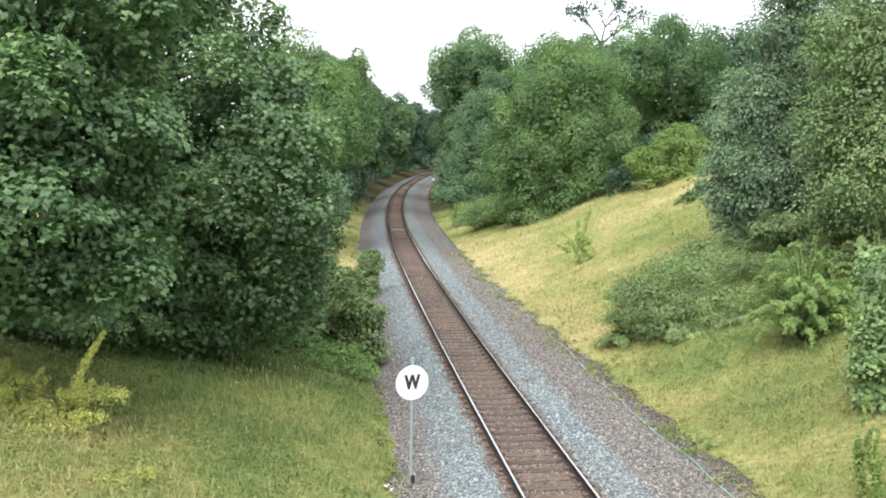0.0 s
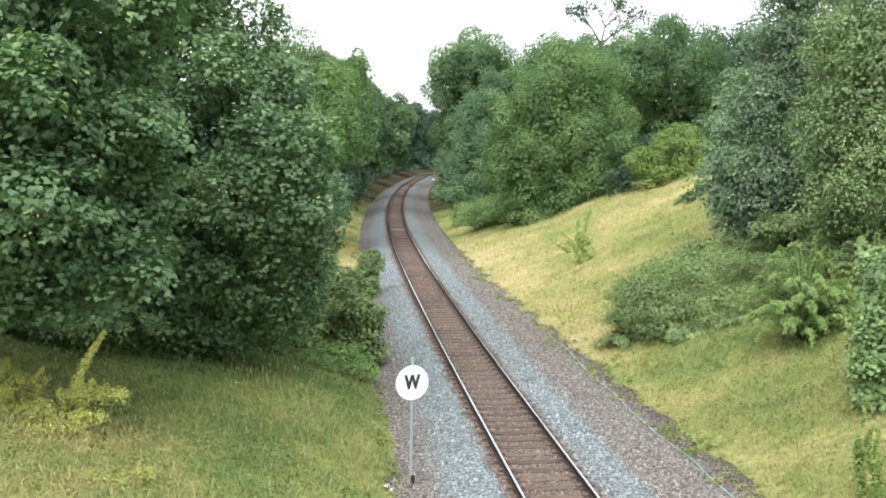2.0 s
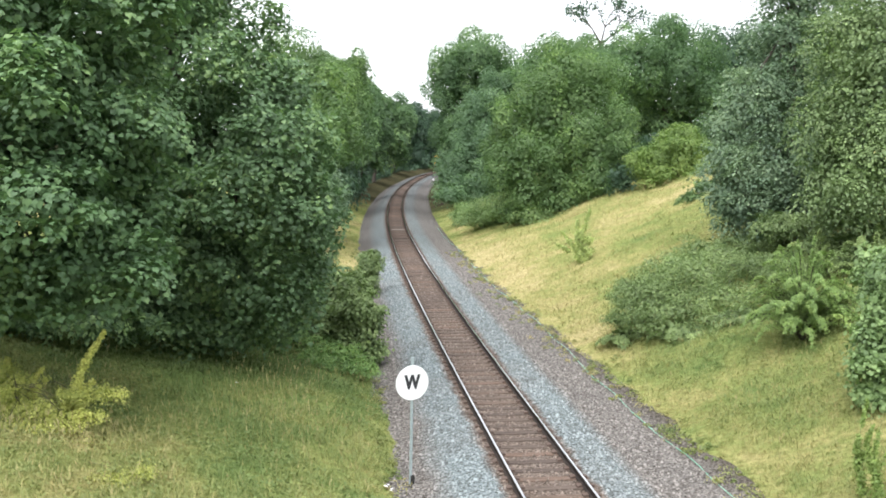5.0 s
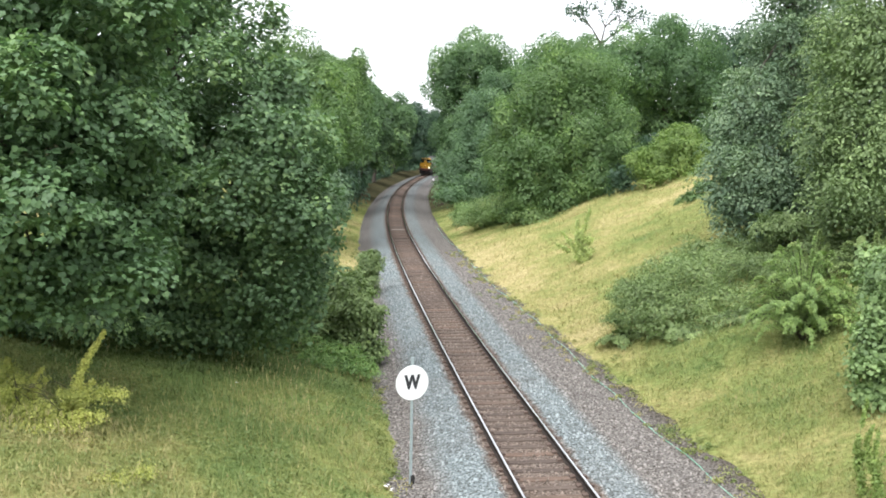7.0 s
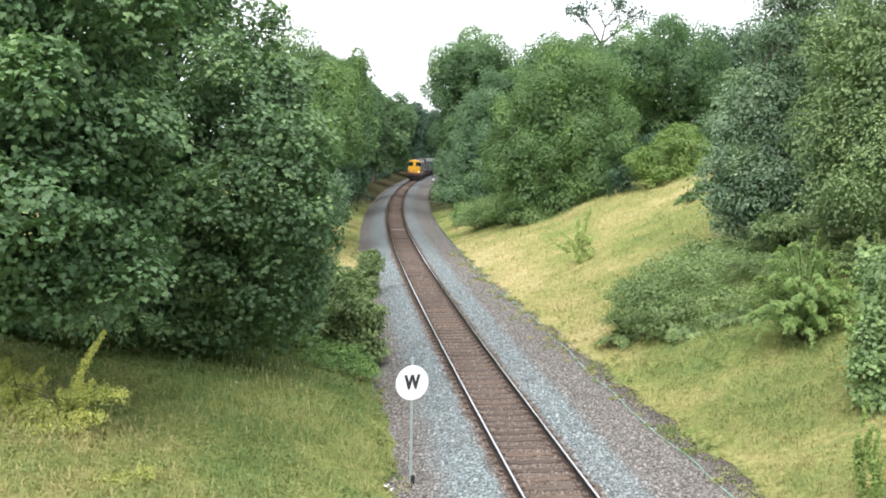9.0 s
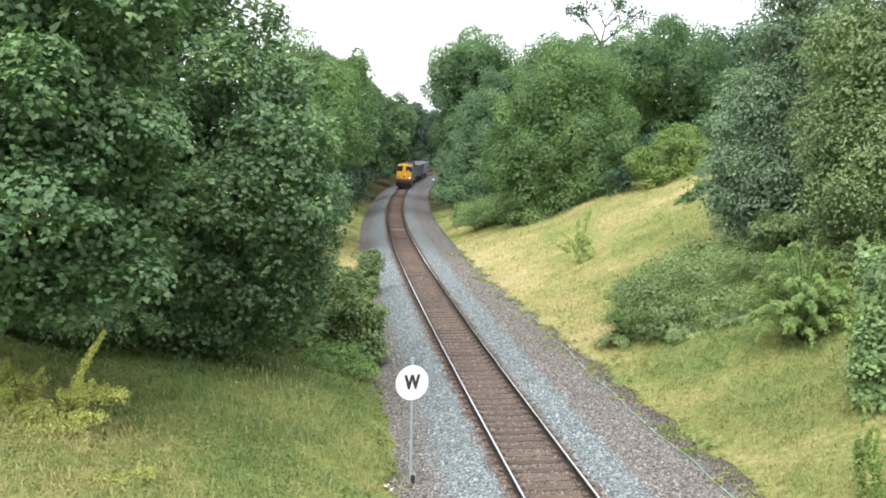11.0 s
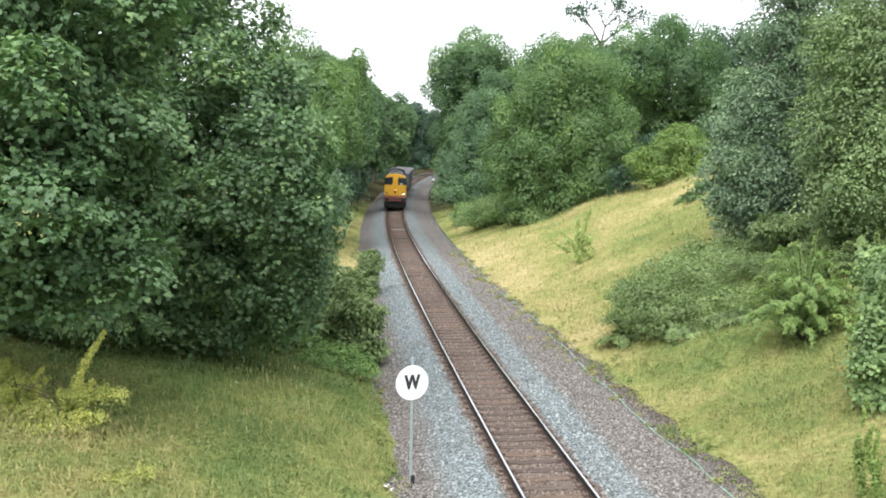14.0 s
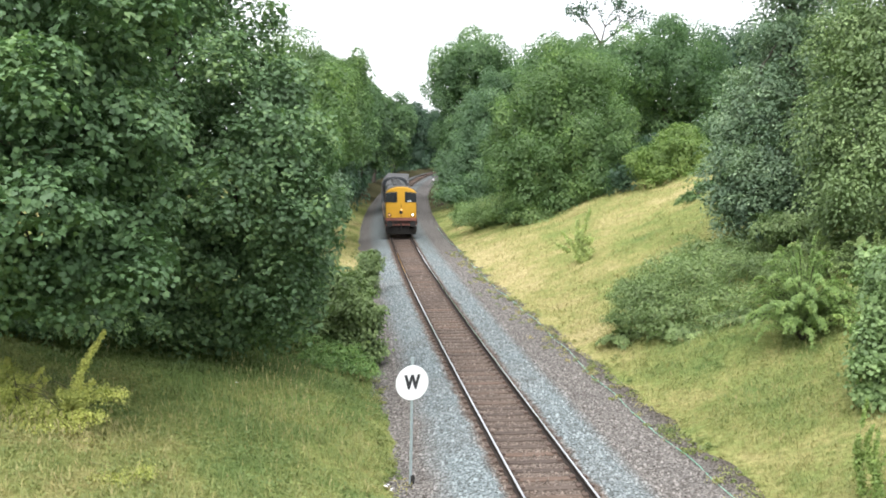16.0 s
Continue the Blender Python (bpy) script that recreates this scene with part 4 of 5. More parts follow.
tree("bush", "narrow upright green bush beside the ballast", "bush", (-3.58, 56.00),
     [(-3.63, 56, 0.89, 0.62, 0.6, 0.9),
      (-3.75, 55.5, 0.1, 0.56, 0.6, 0.72),
      (-3.52, 56.5, 1.41, 0.4, 0.4, 0.51)],
     "bramble", 6500, 0.11, 42, KITE, 0.05, (0.22, 0.4))
tree("bush", "straggling green bush under the dark sycamore", "bush", (-5.03, 44.00),
     [(-4.96, 44, 1.68, 1.21, 1.3, 1.1),
      (-5.38, 42, 1.08, 0.84, 1.0, 0.76)],
     "sycamore_dark", 6500, 0.16, 43, KITE, 0.05, (0.25, 0.5))
tree("bramble_thicket", "low spreading thicket of grey-green brambles on the slope", "bramble", (9.12, 41.00),
     [(7.57, 41, 1.39, 1.44, 1.6, 0.9),
      (9.44, 43, 1.98, 2.04, 2.0, 1.03),
      (11.45, 45, 2.15, 1.91, 2.2, 1.03),
      (8.0, 40, 1.04, 1.7, 1.1, 0.6),
      (10.29, 40.3, 1.36, 1.41, 1.4, 0.81),
      (13.4, 48, 2.88, 1.44, 2.2, 0.82),
      (11.01, 47, 2.5, 1.41, 2.0, 0.8),
      (6.93, 40.2, 0.72, 1.01, 0.8, 0.4),
      (8.15, 39.2, 0.64, 1.49, 0.7, 0.35),
      (9.68, 39, 0.84, 1.29, 0.8, 0.39),
      (6.9, 42, 1.46, 0.8, 1.2, 0.59),
      (12.3, 43, 2.35, 1.3, 1.6, 0.75),
      (11.9, 38.6, 1.75, 1.1, 1.2, 0.55),
      (12.9, 40.5, 2.5, 1.2, 1.4, 0.7),
      (6.35, 40.8, 0.75, 0.6, 0.6, 0.3),
      (10.9, 38.2, 1.0, 1.0, 0.6, 0.3)],
     "bramble", 46000, 0.068, 44, KITE, 0.04, (0.14, 0.34), spread=1.2, fill=0.5)
tree("bush", "leafy green bush with rounded pale leaves", "bush", (10.75, 27.50),
     [(10.72, 27.5, 2.3, 0.62, 0.8, 0.95),
      (11.5, 28.5, 3.2, 0.85, 1.1, 1.0),
      (10.45, 27, 1.75, 0.38, 0.5, 0.42),
      (11.2, 27, 1.7, 0.75, 0.9, 0.75),
      (10.95, 27.8, 3.35, 0.3, 0.4, 0.5),
      (11.7, 29.5, 3.9, 0.6, 0.8, 0.7),
      (10.62, 26.9, 1.3, 0.35, 0.4, 0.3)],
     "round_leaf", 12000, 0.102, 46, BROAD, 0.05, (0.2, 0.5), spread=1.1)
tree("bramble_thicket", "grey-green brambles below the large leafy tree", "bramble", (14.29, 43.00),
     [(13.59, 44, 3.9, 1.32, 1.5, 0.66),
      (14.51, 41.5, 3.25, 1.25, 1.4, 0.71),
      (15.02, 39, 3.1, 1.17, 1.4, 0.7)],
     "bramble", 14000, 0.1, 47, KITE, 0.04, (0.3, 0.55))
tree("bramble_thicket", "long low mass of brambles at the foot of the trees", "bramble", (4.55, 95.00),
     [(5.33, 88, 1.86, 2.73, 2.2, 1.32),
      (3.43, 90, 1.16, 2.25, 1.8, 1.08),
      (6.82, 82, 1.57, 1.72, 1.4, 0.82),
      (6.49, 92, 2.73, 2.02, 1.8, 1.1),
      (2.26, 98, 0.96, 1.67, 1.8, 0.98)],
     "round_leaf", 24000, 0.10, 48, KITE, 0.04, (0.3, 0.6))
tree("low_shrub", "small dark shrub at the edge of the straw-coloured grass", "shrub", (14.88, 66.00),
     [(14.56, 66, 3.85, 0.79, 0.7, 0.4),
      (15.44, 67, 4.37, 0.47, 0.6, 0.54)],
     "lime_green", 1800, 0.16, 49, KITE, 0.04, (0.2, 0.4))
tree("goldenrod_clump", "mass of fine yellow-green flowering stems in the long grass", "wild plant", (-8.50, 22.60),
     [(-8.98, 23, 1.89, 0.53, 0.6, 0.51),
      (-8.29, 22.8, 1.66, 0.68, 0.45, 0.23),
      (-7.59, 22.9, 1.97, 0.39, 0.22, 0.11),
      (-6.98, 23.1, 2.0, 0.39, 0.2, 0.09),
      (-8.43, 22.2, 1.38, 0.67, 0.5, 0.27),
      (-7.23, 22.4, 1.67, 0.4, 0.25, 0.12),
      (-9.24, 23.4, 2.4, 0.28, 0.3, 0.26),
      (-7.89, 22.3, 1.47, 0.49, 0.35, 0.16),
      (-8.42, 21.4, 0.98, 0.54, 0.4, 0.28)],
     "goldenrod", 17000, 0.045, 50, KITE, 0.03, (0.1, 0.22), inner=0.3, fill=0.3)
tree("goldenrod_clump", "low yellow-green flowering weeds in the grass", "wild plant", (-6.89, 20.80),
     [(-7.5, 20.8, 0.95, 0.73, 0.4, 0.17),
      (-6.4, 20.7, 0.9, 0.62, 0.3, 0.12),
      (-7.92, 21.4, 1.2, 0.64, 0.3, 0.15),
      (-5.71, 20.9, 0.92, 0.38, 0.25, 0.09),
      (-7.25, 21.7, 1.23, 0.39, 0.25, 0.11),
      (-7.99, 20.4, 0.73, 0.51, 0.35, 0.2)],
     "goldenrod", 10000, 0.038, 51, KITE, 0.02, (0.08, 0.18), inner=0.3, fill=0.2)
tree("undergrowth", "low dark scrub along the edge of the ballast", "undergrowth", (-13.09, 137.48),
     [(-11.73, 114.42, 0.74, 1.1, 3.58, 0.6),
      (-12.14, 119.93, 0.76, 1.35, 3.58, 0.95),
      (-12.49, 125.45, 0.84, 1.35, 3.58, 0.83),
      (-12.99, 130.95, 0.90, 1.27, 3.58, 0.67),
      (-12.92, 136.48, 0.84, 1.19, 3.58, 0.87),
      (-12.78, 142.0, 0.76, 1.32, 3.58, 0.69),
      (-12.98, 147.51, 0.77, 1.04, 3.58, 0.73),
      (-13.00, 153.02, 0.73, 1.35, 3.58, 0.93),
      (-12.98, 158.53, 0.73, 1.25, 3.58, 0.64)],
     "far_dark", 8000, 0.22, 201, KITE, 0.05, (0.4, 0.8))
tree("undergrowth", "low dark scrub along the edge of the ballast", "undergrowth", (-13.55, 188.14),
     [(-13.40, 160.53, 0.85, 1.29, 4.55, 0.8),
      (-13.05, 167.56, 0.69, 1.31, 4.55, 1.08),
      (-13.29, 174.58, 0.72, 1.41, 4.55, 0.62),
      (-13.40, 181.61, 0.79, 1.02, 4.55, 0.85),
      (-13.44, 188.65, 0.81, 1.41, 4.55, 0.86),
      (-13.57, 195.68, 0.83, 1.1, 4.55, 0.66),
      (-13.13, 202.71, 0.76, 1.33, 4.55, 0.95),
      (-12.61, 209.74, 0.65, 1.05, 4.55, 0.73)],
     "far_dark", 8000, 0.26, 202, KITE, 0.05, (0.4, 0.8))
tree("undergrowth", "low dark scrub along the edge of the ballast", "undergrowth", (-11.14, 248.42),
     [(-12.37, 215.76, 0.63, 1.41, 5.85, 0.9),
      (-12.10, 224.8, 0.68, 1.37, 5.85, 0.9),
      (-12.14, 233.87, 0.81, 1.27, 5.85, 0.96),
      (-11.55, 242.9, 0.81, 1.11, 5.85, 0.65),
      (-10.99, 251.95, 0.84, 0.97, 5.85, 0.88),
      (-10.30, 260.99, 0.83, 1.11, 5.85, 0.73),
      (-8.93, 269.96, 0.70, 1.02, 5.85, 0.97),
      (-7.84, 278.97, 0.68, 0.94, 5.85, 0.9)],
     "far_dark", 8000, 0.32, 203, KITE, 0.05, (0.4, 0.8))
tree("undergrowth", "low dark scrub along the edge of the ballast", "undergrowth", (-1.82, 318.41),
     [(-7.68, 280.98, 0.70, 0.95, 7.15, 0.89),
      (-5.98, 291.95, 0.64, 1.19, 7.15, 0.77),
      (-4.69, 302.99, 0.78, 0.99, 7.15, 1.08),
      (-2.19, 313.84, 0.63, 0.94, 7.15, 0.94),
      (-0.60, 324.89, 0.86, 1.42, 7.15, 1.01),
      (2.68, 335.57, 0.65, 1.02, 7.15, 0.75),
      (5.59, 346.33, 0.64, 1.0, 7.15, 0.75)],
     "far_dark", 7000, 0.38, 204, KITE, 0.05, (0.4, 0.8))


def sparse_tree(bx, by, bole, reach, seed, lean=0.3):
    """A thin crown standing over the wood: bare limbs with tufts of leaves."""
    bz = float(ground_z(bx, by))
    root = tagged(new("ash_tree"), "thin bare-limbed tree rising above the wood", "tree")
    root.location = (bx, by, bz)
    rng, prng = np.random.default_rng(seed), random.Random(seed)
    bm = bmesh.new()
    tube(bm, (0, 0, -0.3), (0.1, 0, bole * 0.7), 0.34, 0.24, 9)
    tube(bm, (0.1, 0, bole * 0.7), (lean, 0, bole), 0.24, 0.15, 8)
    ends = []

    def fork(a, d, length, r, depth):
        b = a + d * length
        tube(bm, a, b, r, r * 0.65, 6 if depth < 2 else 4)
        if depth >= 2 and prng.random() < 0.62:
            ends.append(b)
        if depth == 4:
            return
        for _ in range(3 if depth < 2 else 2):
            nd = (d + Vector((prng.uniform(-1, 1), prng.uniform(-0.6, 0.6), prng.uniform(-0.35, 0.6))) * 0.75).normalized()
            fork(b, nd, length * prng.uniform(0.62, 0.88), r * 0.62, depth + 1)

    for d0 in (Vector((-0.5, 0, 0.85)), Vector((0.25, 0.1, 1.0)), Vector((0.8, 0, 0.6))):
        fork(Vector((lean, 0, bole - 0.1)), d0.normalized(), reach, 0.13, 1)
    for k, d0 in ((0.86, Vector((-0.9, 0, 0.5))), (0.9, Vector((0.9, 0.1, 0.45))), (0.95, Vector((1.0, -0.2, 0.3)))):
        fork(Vector((lean * 0.8, 0, bole * k)), d0.normalized(), 0.7 * reach, 0.10, 2)
    part("trunk", bm, BARK, root)
    c = np.array([tuple(e) for e in ends for _ in range(34)])
    c = c + rng.normal(0, 0.36, c.shape)
    v, f = place_leaves(KITE, c, norm(rng.normal(0, 0.8, c.shape) + (0, 0, 1)), 0.30 * rng.uniform(0.6, 1.3, len(c)), rng)
    ob = new("crown", raw_mesh("crown", v, f, LEAF["far_dark"]))
    ob.parent = root


sparse_tree(17.3, 132.0, 12.8, 2.0, 83, 0.9)
sparse_tree(22.7, 117.0, 10.8, 0.9, 78)
sparse_tree(38.3, 152.0, 11.6, 1.2, 79)


def shoots(name, label, category, x, y, stems, leaf, size, seed, thick=420):
    """A plant of one or more leafy stems: each is height, lean in x and y, girth."""
    rng = np.random.default_rng(seed)
    root = tagged(new(name), label, category)
    root.location = (x, y, float(ground_z(x, y)) - 0.03)
    for h, lx, ly, girth in stems:
        def along(q):
            return np.stack([lx * q ** 1.6 + 0.04 * h * np.sin(5 * q + h), ly * q ** 1.6, h * q], -1)
        bm = bmesh.new()
        pts = along(np.linspace(0, 1, 7))
        for p0, p1 in zip(pts, pts[1:]):
            tube(bm, p0, p1, 0.007, 0.005, 5)
        stem = part("stem", bm, LEAF["bramble"], root)
        n = int(thick * h)
        # leaves gather in tufts up the stem
        tuft = rng.random(max(5, int(9 * h)))
        q = np.clip(rng.choice(0.12 + 0.88 * tuft, n) + rng.normal(0, 0.025, n), 0.05, 1.02)
        out = rng.normal(0, 0.55, (n, 3))
        c = along(q) + girth * (1.1 - 0.8 * q)[:, None] * out
        v, f = place_leaves(KITE, c, norm(rng.normal(0, 0.45, (n, 3)) + norm(out) + (0, 0, 0.7)), size * rng.uniform(0.6, 1.3, n), rng)
        lv = new("leaves", raw_mesh("leaves", v, f, LEAF[leaf], [("spray", np.full(len(v), 0.28))]))
        lv.parent = stem


def arching_bush(name, label, category, x, y, stems, reach, height, leaf, size, seed, per=480, spray=0.34):
    """A bush of long stems that rise from one root and arch over, each with a flat feathery spray of small leaves."""
    rng = np.random.default_rng(seed)
    root = tagged(new(name), label, category)
    root.location = (x, y, float(ground_z(x, y)) - 0.05)
    twigs = bmesh.new()
    vs, fs, tone = [], [], []
    for i in range(stems):
        az = rng.uniform(0, 6.283)
        far = reach * math.sqrt((i + 0.5) / stems)
        h = height * math.sqrt(1.0 - 0.88 * (far / reach) ** 2.0) * rng.uniform(0.5, 1.0)
        d = np.array([math.cos(az), math.sin(az), 0.0])
        droop = 0.30 * far

        def along(q):
            q = np.asarray(q)[..., None]
            return d * far * q ** 1.15 + np.array([0, 0, 1.0]) * (h * (1 - (1 - q) ** 1.7) - droop * q ** 5)

        pts = along(np.linspace(0, 1, 6))
        for p0, p1 in zip(pts, pts[1:]):
            tube(twigs, p0, p1, 0.012, 0.008, 5)
        n = per
        q = 0.25 + 0.77 * rng.random(n) ** 0.8
        side = np.array([-d[1], d[0], 0.0])
        tuft = np.round(rng.normal(0, 0.5, n) * 4) / 4 + 0.05 * rng.normal(0, 1, n)
        wide = spray * (1.25 - q)
        c = along(np.minimum(q, 1.0)) + side * (tuft * wide)[:, None] + d * (0.5 * np.abs(tuft) * wide)[:, None]
        c[:, 2] += 0.035 * rng.normal(0, 1, n) - 0.45 * np.abs(tuft) * wide
        v, f = place_leaves(KITE, c, norm(0.4 * rng.normal(0, 1, (n, 3)) + 0.55 * d + (0, 0, 1)), size * rng.uniform(0.6, 1.4, n), rng, np.sign(tuft)[:, None] * side + d)
        vs.append(v)
        fs.append(f + 4 * n * i)
        tone.append(np.full(len(v), rng.normal(0.06, 0.10)))
    foliage = new("foliage", raw_mesh("foliage", np.concatenate(vs), np.concatenate(fs), LEAF[leaf], [("spray", np.concatenate(tone))]))
    foliage.parent = root
    part("stem_frame", twigs, BARK, root)


BANK = "upright bright yellow-green leafy shoots on the bank"
shoots("leafy_shoots", BANK, "wild plant", 8.55, 22.6, [(2.05, 0.03, 0, 0.10), (1.5, 0.25, 0.1, 0.10), (1.2, -0.12, 0, 0.11)], "yellow_green", 0.06, 1, 340)
shoots("leafy_shoots", BANK, "wild plant", 8.68, 22.1, [(1.7, 0.05, 0, 0.11), (1.3, -0.15, 0.1, 0.11), (1.0, 0.2, 0, 0.12)], "yellow_green", 0.06, 2, 340)
shoots("leafy_shoots", "tall pale shoots standing out of the brambles", "wild plant", 14.2, 42.6, [(2.1, 0.1, 0, 0.18), (1.5, 0.5, 0, 0.18), (1.3, -0.5, 0, 0.18)], "yellow_green", 0.08, 3, 420)
arching_bush("hawthorn_bush", "feathery bright green bush of arching sprays on the slope", "bush", 11.2, 34.8, 130, 2.0, 3.5, "bush_green", 0.056, 4, 340, 0.24)
TANGLE = "low tangle of arching bramble stems at the edge of the thicket"
for _x, _y, _r, _h, _k in ((6.7, 40.6, 1.2, 0.6, 71), (8.4, 38.9, 1.4, 0.6, 72), (10.4, 38.4, 1.5, 0.7, 73), (12.9, 41.5, 1.6, 1.3, 74), (8.6, 43.6, 1.6, 1.5, 75)):
    arching_bush("bramble_bush", TANGLE, "bramble", _x, _y, 30, _r, _h, "bramble", 0.07, _k, 280)
arching_bush("bramble_bush", "pale flowering brambles below the large leafy tree", "bramble", 13.3, 40.2, 34, 1.5, 1.9, "hawthorn", 0.07, 76, 280, 0.2)
arching_bush("bramble_bush", "pale flowering brambles below the large leafy tree", "bramble", 14.6, 38.2, 34, 1.5, 1.8, "hawthorn", 0.07, 77, 280, 0.2)
shoots("sapling", "thin pale green sapling on the dry grass", "sapling", 7.25, 59.0, [(2.75, 0.3, 0, 0.22), (2.2, -0.3, 0, 0.24), (1.7, -1.1, 0, 0.18), (1.5, 0.75, 0, 0.28), (1.1, -1.5, 0.1, 0.2), (1.3, 0.3, 0, 0.34), (0.9, 0.9, 0, 0.34)], "sapling", 0.115, 5, 330)
shoots("goldenrod", "tall arching yellow-green flowering spray in the grass", "wild plant", -7.75, 23.3, [(1.95, 0.62, 0, 0.13), (1.85, 0.56, 0.05, 0.14), (1.0, 0.5, 0, 0.16), (0.8, -0.3, 0, 0.16)], "goldenrod", 0.055, 6, 1000)
shoots("goldenrod", "tall arching yellow-green flowering spray in the grass", "wild plant", -8.9, 23.5, [(1.25, -0.3, 0, 0.13), (1.0, 0.5, 0, 0.13), (0.8, -0.5, 0, 0.13), (0.9, 0.8, 0, 0.13)], "goldenrod", 0.055, 7, 800)


# ---- grass ----
def build_grass():
    """Long grass in tufts, near blades bent, far blades plain."""
    rng = np.random.default_rng(9)
    for name, n, d0, d1, power in (("meadow_grass", 110000, 17, 52, 1.2), ("far_meadow_grass", 150000, 50, 135, 1.4)):
        y = d0 + (d1 - d0) * rng.random(n) ** power
        x = rng.uniform(-0.45, 0.45, n) * y * 1.02
        x += 0.12 * wob(x * 9, y * 9, 0.9, 0.3)
        u = off_line(x, y)
        edge = 0.45 * wob(x, y, 1.1, 0.6) + 0.2 * rng.normal(0, 1, n)
        keep = (litter(x, y) < 0.4) & ((u > grass_edge(y) + 0.1 + edge) & (u < 26) | (u < -3.3 + west_edge(y) + 0.6 * edge) & (u > -16))
        x, y, u = x[keep], y[keep], u[keep]
        n = len(x)
        far = np.clip((y - 17) / 80, 0, 1)
        tall = rng.uniform(0.06, 0.19, n) * (1 + 0.4 * wob(x, y, 0.8, 0.5) + 0.25 * wob(x, y, 3.0, 1.7)) * (0.8 + 0.8 * rng.random(n) ** 5) * (1 + 0.25 * far) * np.where((u < 0) & (y > 23) & (y < 40), 1.2, 1.0)
        wide = rng.uniform(0.004, 0.009, n) * (1 + 1.9 * far)
        ang = rng.uniform(0, 6.283, n)
        lean = rng.uniform(0.4, 1.9, n) * tall
        dx, dy = np.cos(ang), np.sin(ang)
        base = np.stack([x, y, ground_z(x, y) - 0.03], -1)
        turn = ang + rng.uniform(0.6, 2.5, n)
        sidev = np.stack([np.cos(turn), np.sin(turn), np.zeros(n)], -1) * wide[:, None]
        mid = base + np.stack([dx * lean * 0.35, dy * lean * 0.35, tall * 0.7], -1)
        tip = base + np.stack([dx * lean, dy * lean, tall], -1)
        dry = dryness(x, y) + rng.normal(0, 0.07, n)
        if d0 < 40:
            v = np.stack([base - sidev, base + sidev, mid + sidev * 0.8, mid - sidev * 0.8, tip], 1)
            k = 5 * np.arange(n)[:, None]
            tri = np.concatenate([k + np.array([0, 1, 2]), k + np.array([0, 2, 3]), k + np.array([3, 2, 4])], 1).reshape(-1, 3)
        else:
            v = np.stack([base - sidev, base + sidev, tip], 1)
            tri = np.arange(3 * n).reshape(n, 3)
        me = raw_mesh(name, v.reshape(-1, 3), tri, BLADE, [("dry", np.repeat(dry, v.shape[1]))])
        tagged(new(name, me), "long uncut grass, green turning to straw", "grass", kind="stuff")


def build_stalks():
    """Thin dry stems with seed heads, standing in loose patches over the grass."""
    rng = np.random.default_rng(41)
    n = 24000
    y = 18 + 62 * rng.random(n) ** 1.3
    x = rng.uniform(-0.45, 0.45, n) * y
    u = off_line(x, y)
    patchy = 0.6 * wob(x + 5, y, 0.6, 0.3) + 0.5 * wob(x, y + 7, 1.4, 0.8) + rng.normal(0, 0.3, n)
    keep = ((u > grass_edge(y) + 0.3) & (u < 24) | (u < -3.6) & (u > -12)) & (patchy > 0.05)
    x, y = x[keep], y[keep]
    n = len(x)
    tall = rng.uniform(0.25, 0.62, n)
    ang, lean = rng.uniform(0, 6.283, n), rng.uniform(0.1, 0.55, n) * tall
    base = np.stack([x, y, ground_z(x, y) - 0.03], -1)
    tip = base + np.stack([np.cos(ang) * lean, np.sin(ang) * lean, tall], -1)
    side = np.stack([np.ones(n), np.zeros(n), np.zeros(n)], -1) * (0.0022 + 0.00008 * y)[:, None]
    head = base + (tip - base) * 0.72
    v = np.stack([base - side, base + side, head, head - 2.6 * side, tip, head + 2.6 * side], 1)
    k = 6 * np.arange(n)[:, None]
    tri = np.concatenate([k + np.array([0, 1, 2]), k + np.array([2, 5, 4]), k + np.array([2, 4, 3])], 1).reshape(-1, 3)
    me = raw_mesh("seed_stalks", v.reshape(-1, 3), tri, BLADE, [("dry", np.repeat(0.62 + rng.normal(0, 0.15, n), 6))])
    tagged(new("seed_stalks", me), "thin straw-coloured stalks with seed heads over the grass", "grass", kind="stuff")


def build_herbs():
    """Low broad-leaved weeds among the nearer grass."""
    rng = np.random.default_rng(19)
    n = 110000
    y = 17 + 33 * rng.random(n) ** 1.2
    x = rng.uniform(-0.45, 0.45, n) * y * 1.02
    u = off_line(x, y)
    patchy = wob(x, y, 0.7, 0.4) + 0.8 * wob(x + 3, y + 8, 1.9, 1.1) + rng.normal(0, 0.35, n)
    keep = (((u > 5.0) & (u < 26)) | ((u < -3.2) & (u > -16))) & (patchy > -0.25)
    x, y = x[keep], y[keep]
    n = len(x)
    c = np.stack([x, y, ground_z(x, y) + rng.uniform(0.02, 0.17, n)], -1)
    v, f = place_leaves(KITE, c, norm(rng.normal(0, 0.55, (n, 3)) + (0, 0, 1)), rng.uniform(0.035, 0.09, n), rng)
    me = raw_mesh("low_herbs", v, f, BLADE, [("dry", np.repeat(dryness(x, y) - 0.10 + rng.normal(0, 0.08, n), 4))])
    tagged(new("low_herbs", me), "low broad-leaved weeds among the grass", "weeds", kind="stuff")


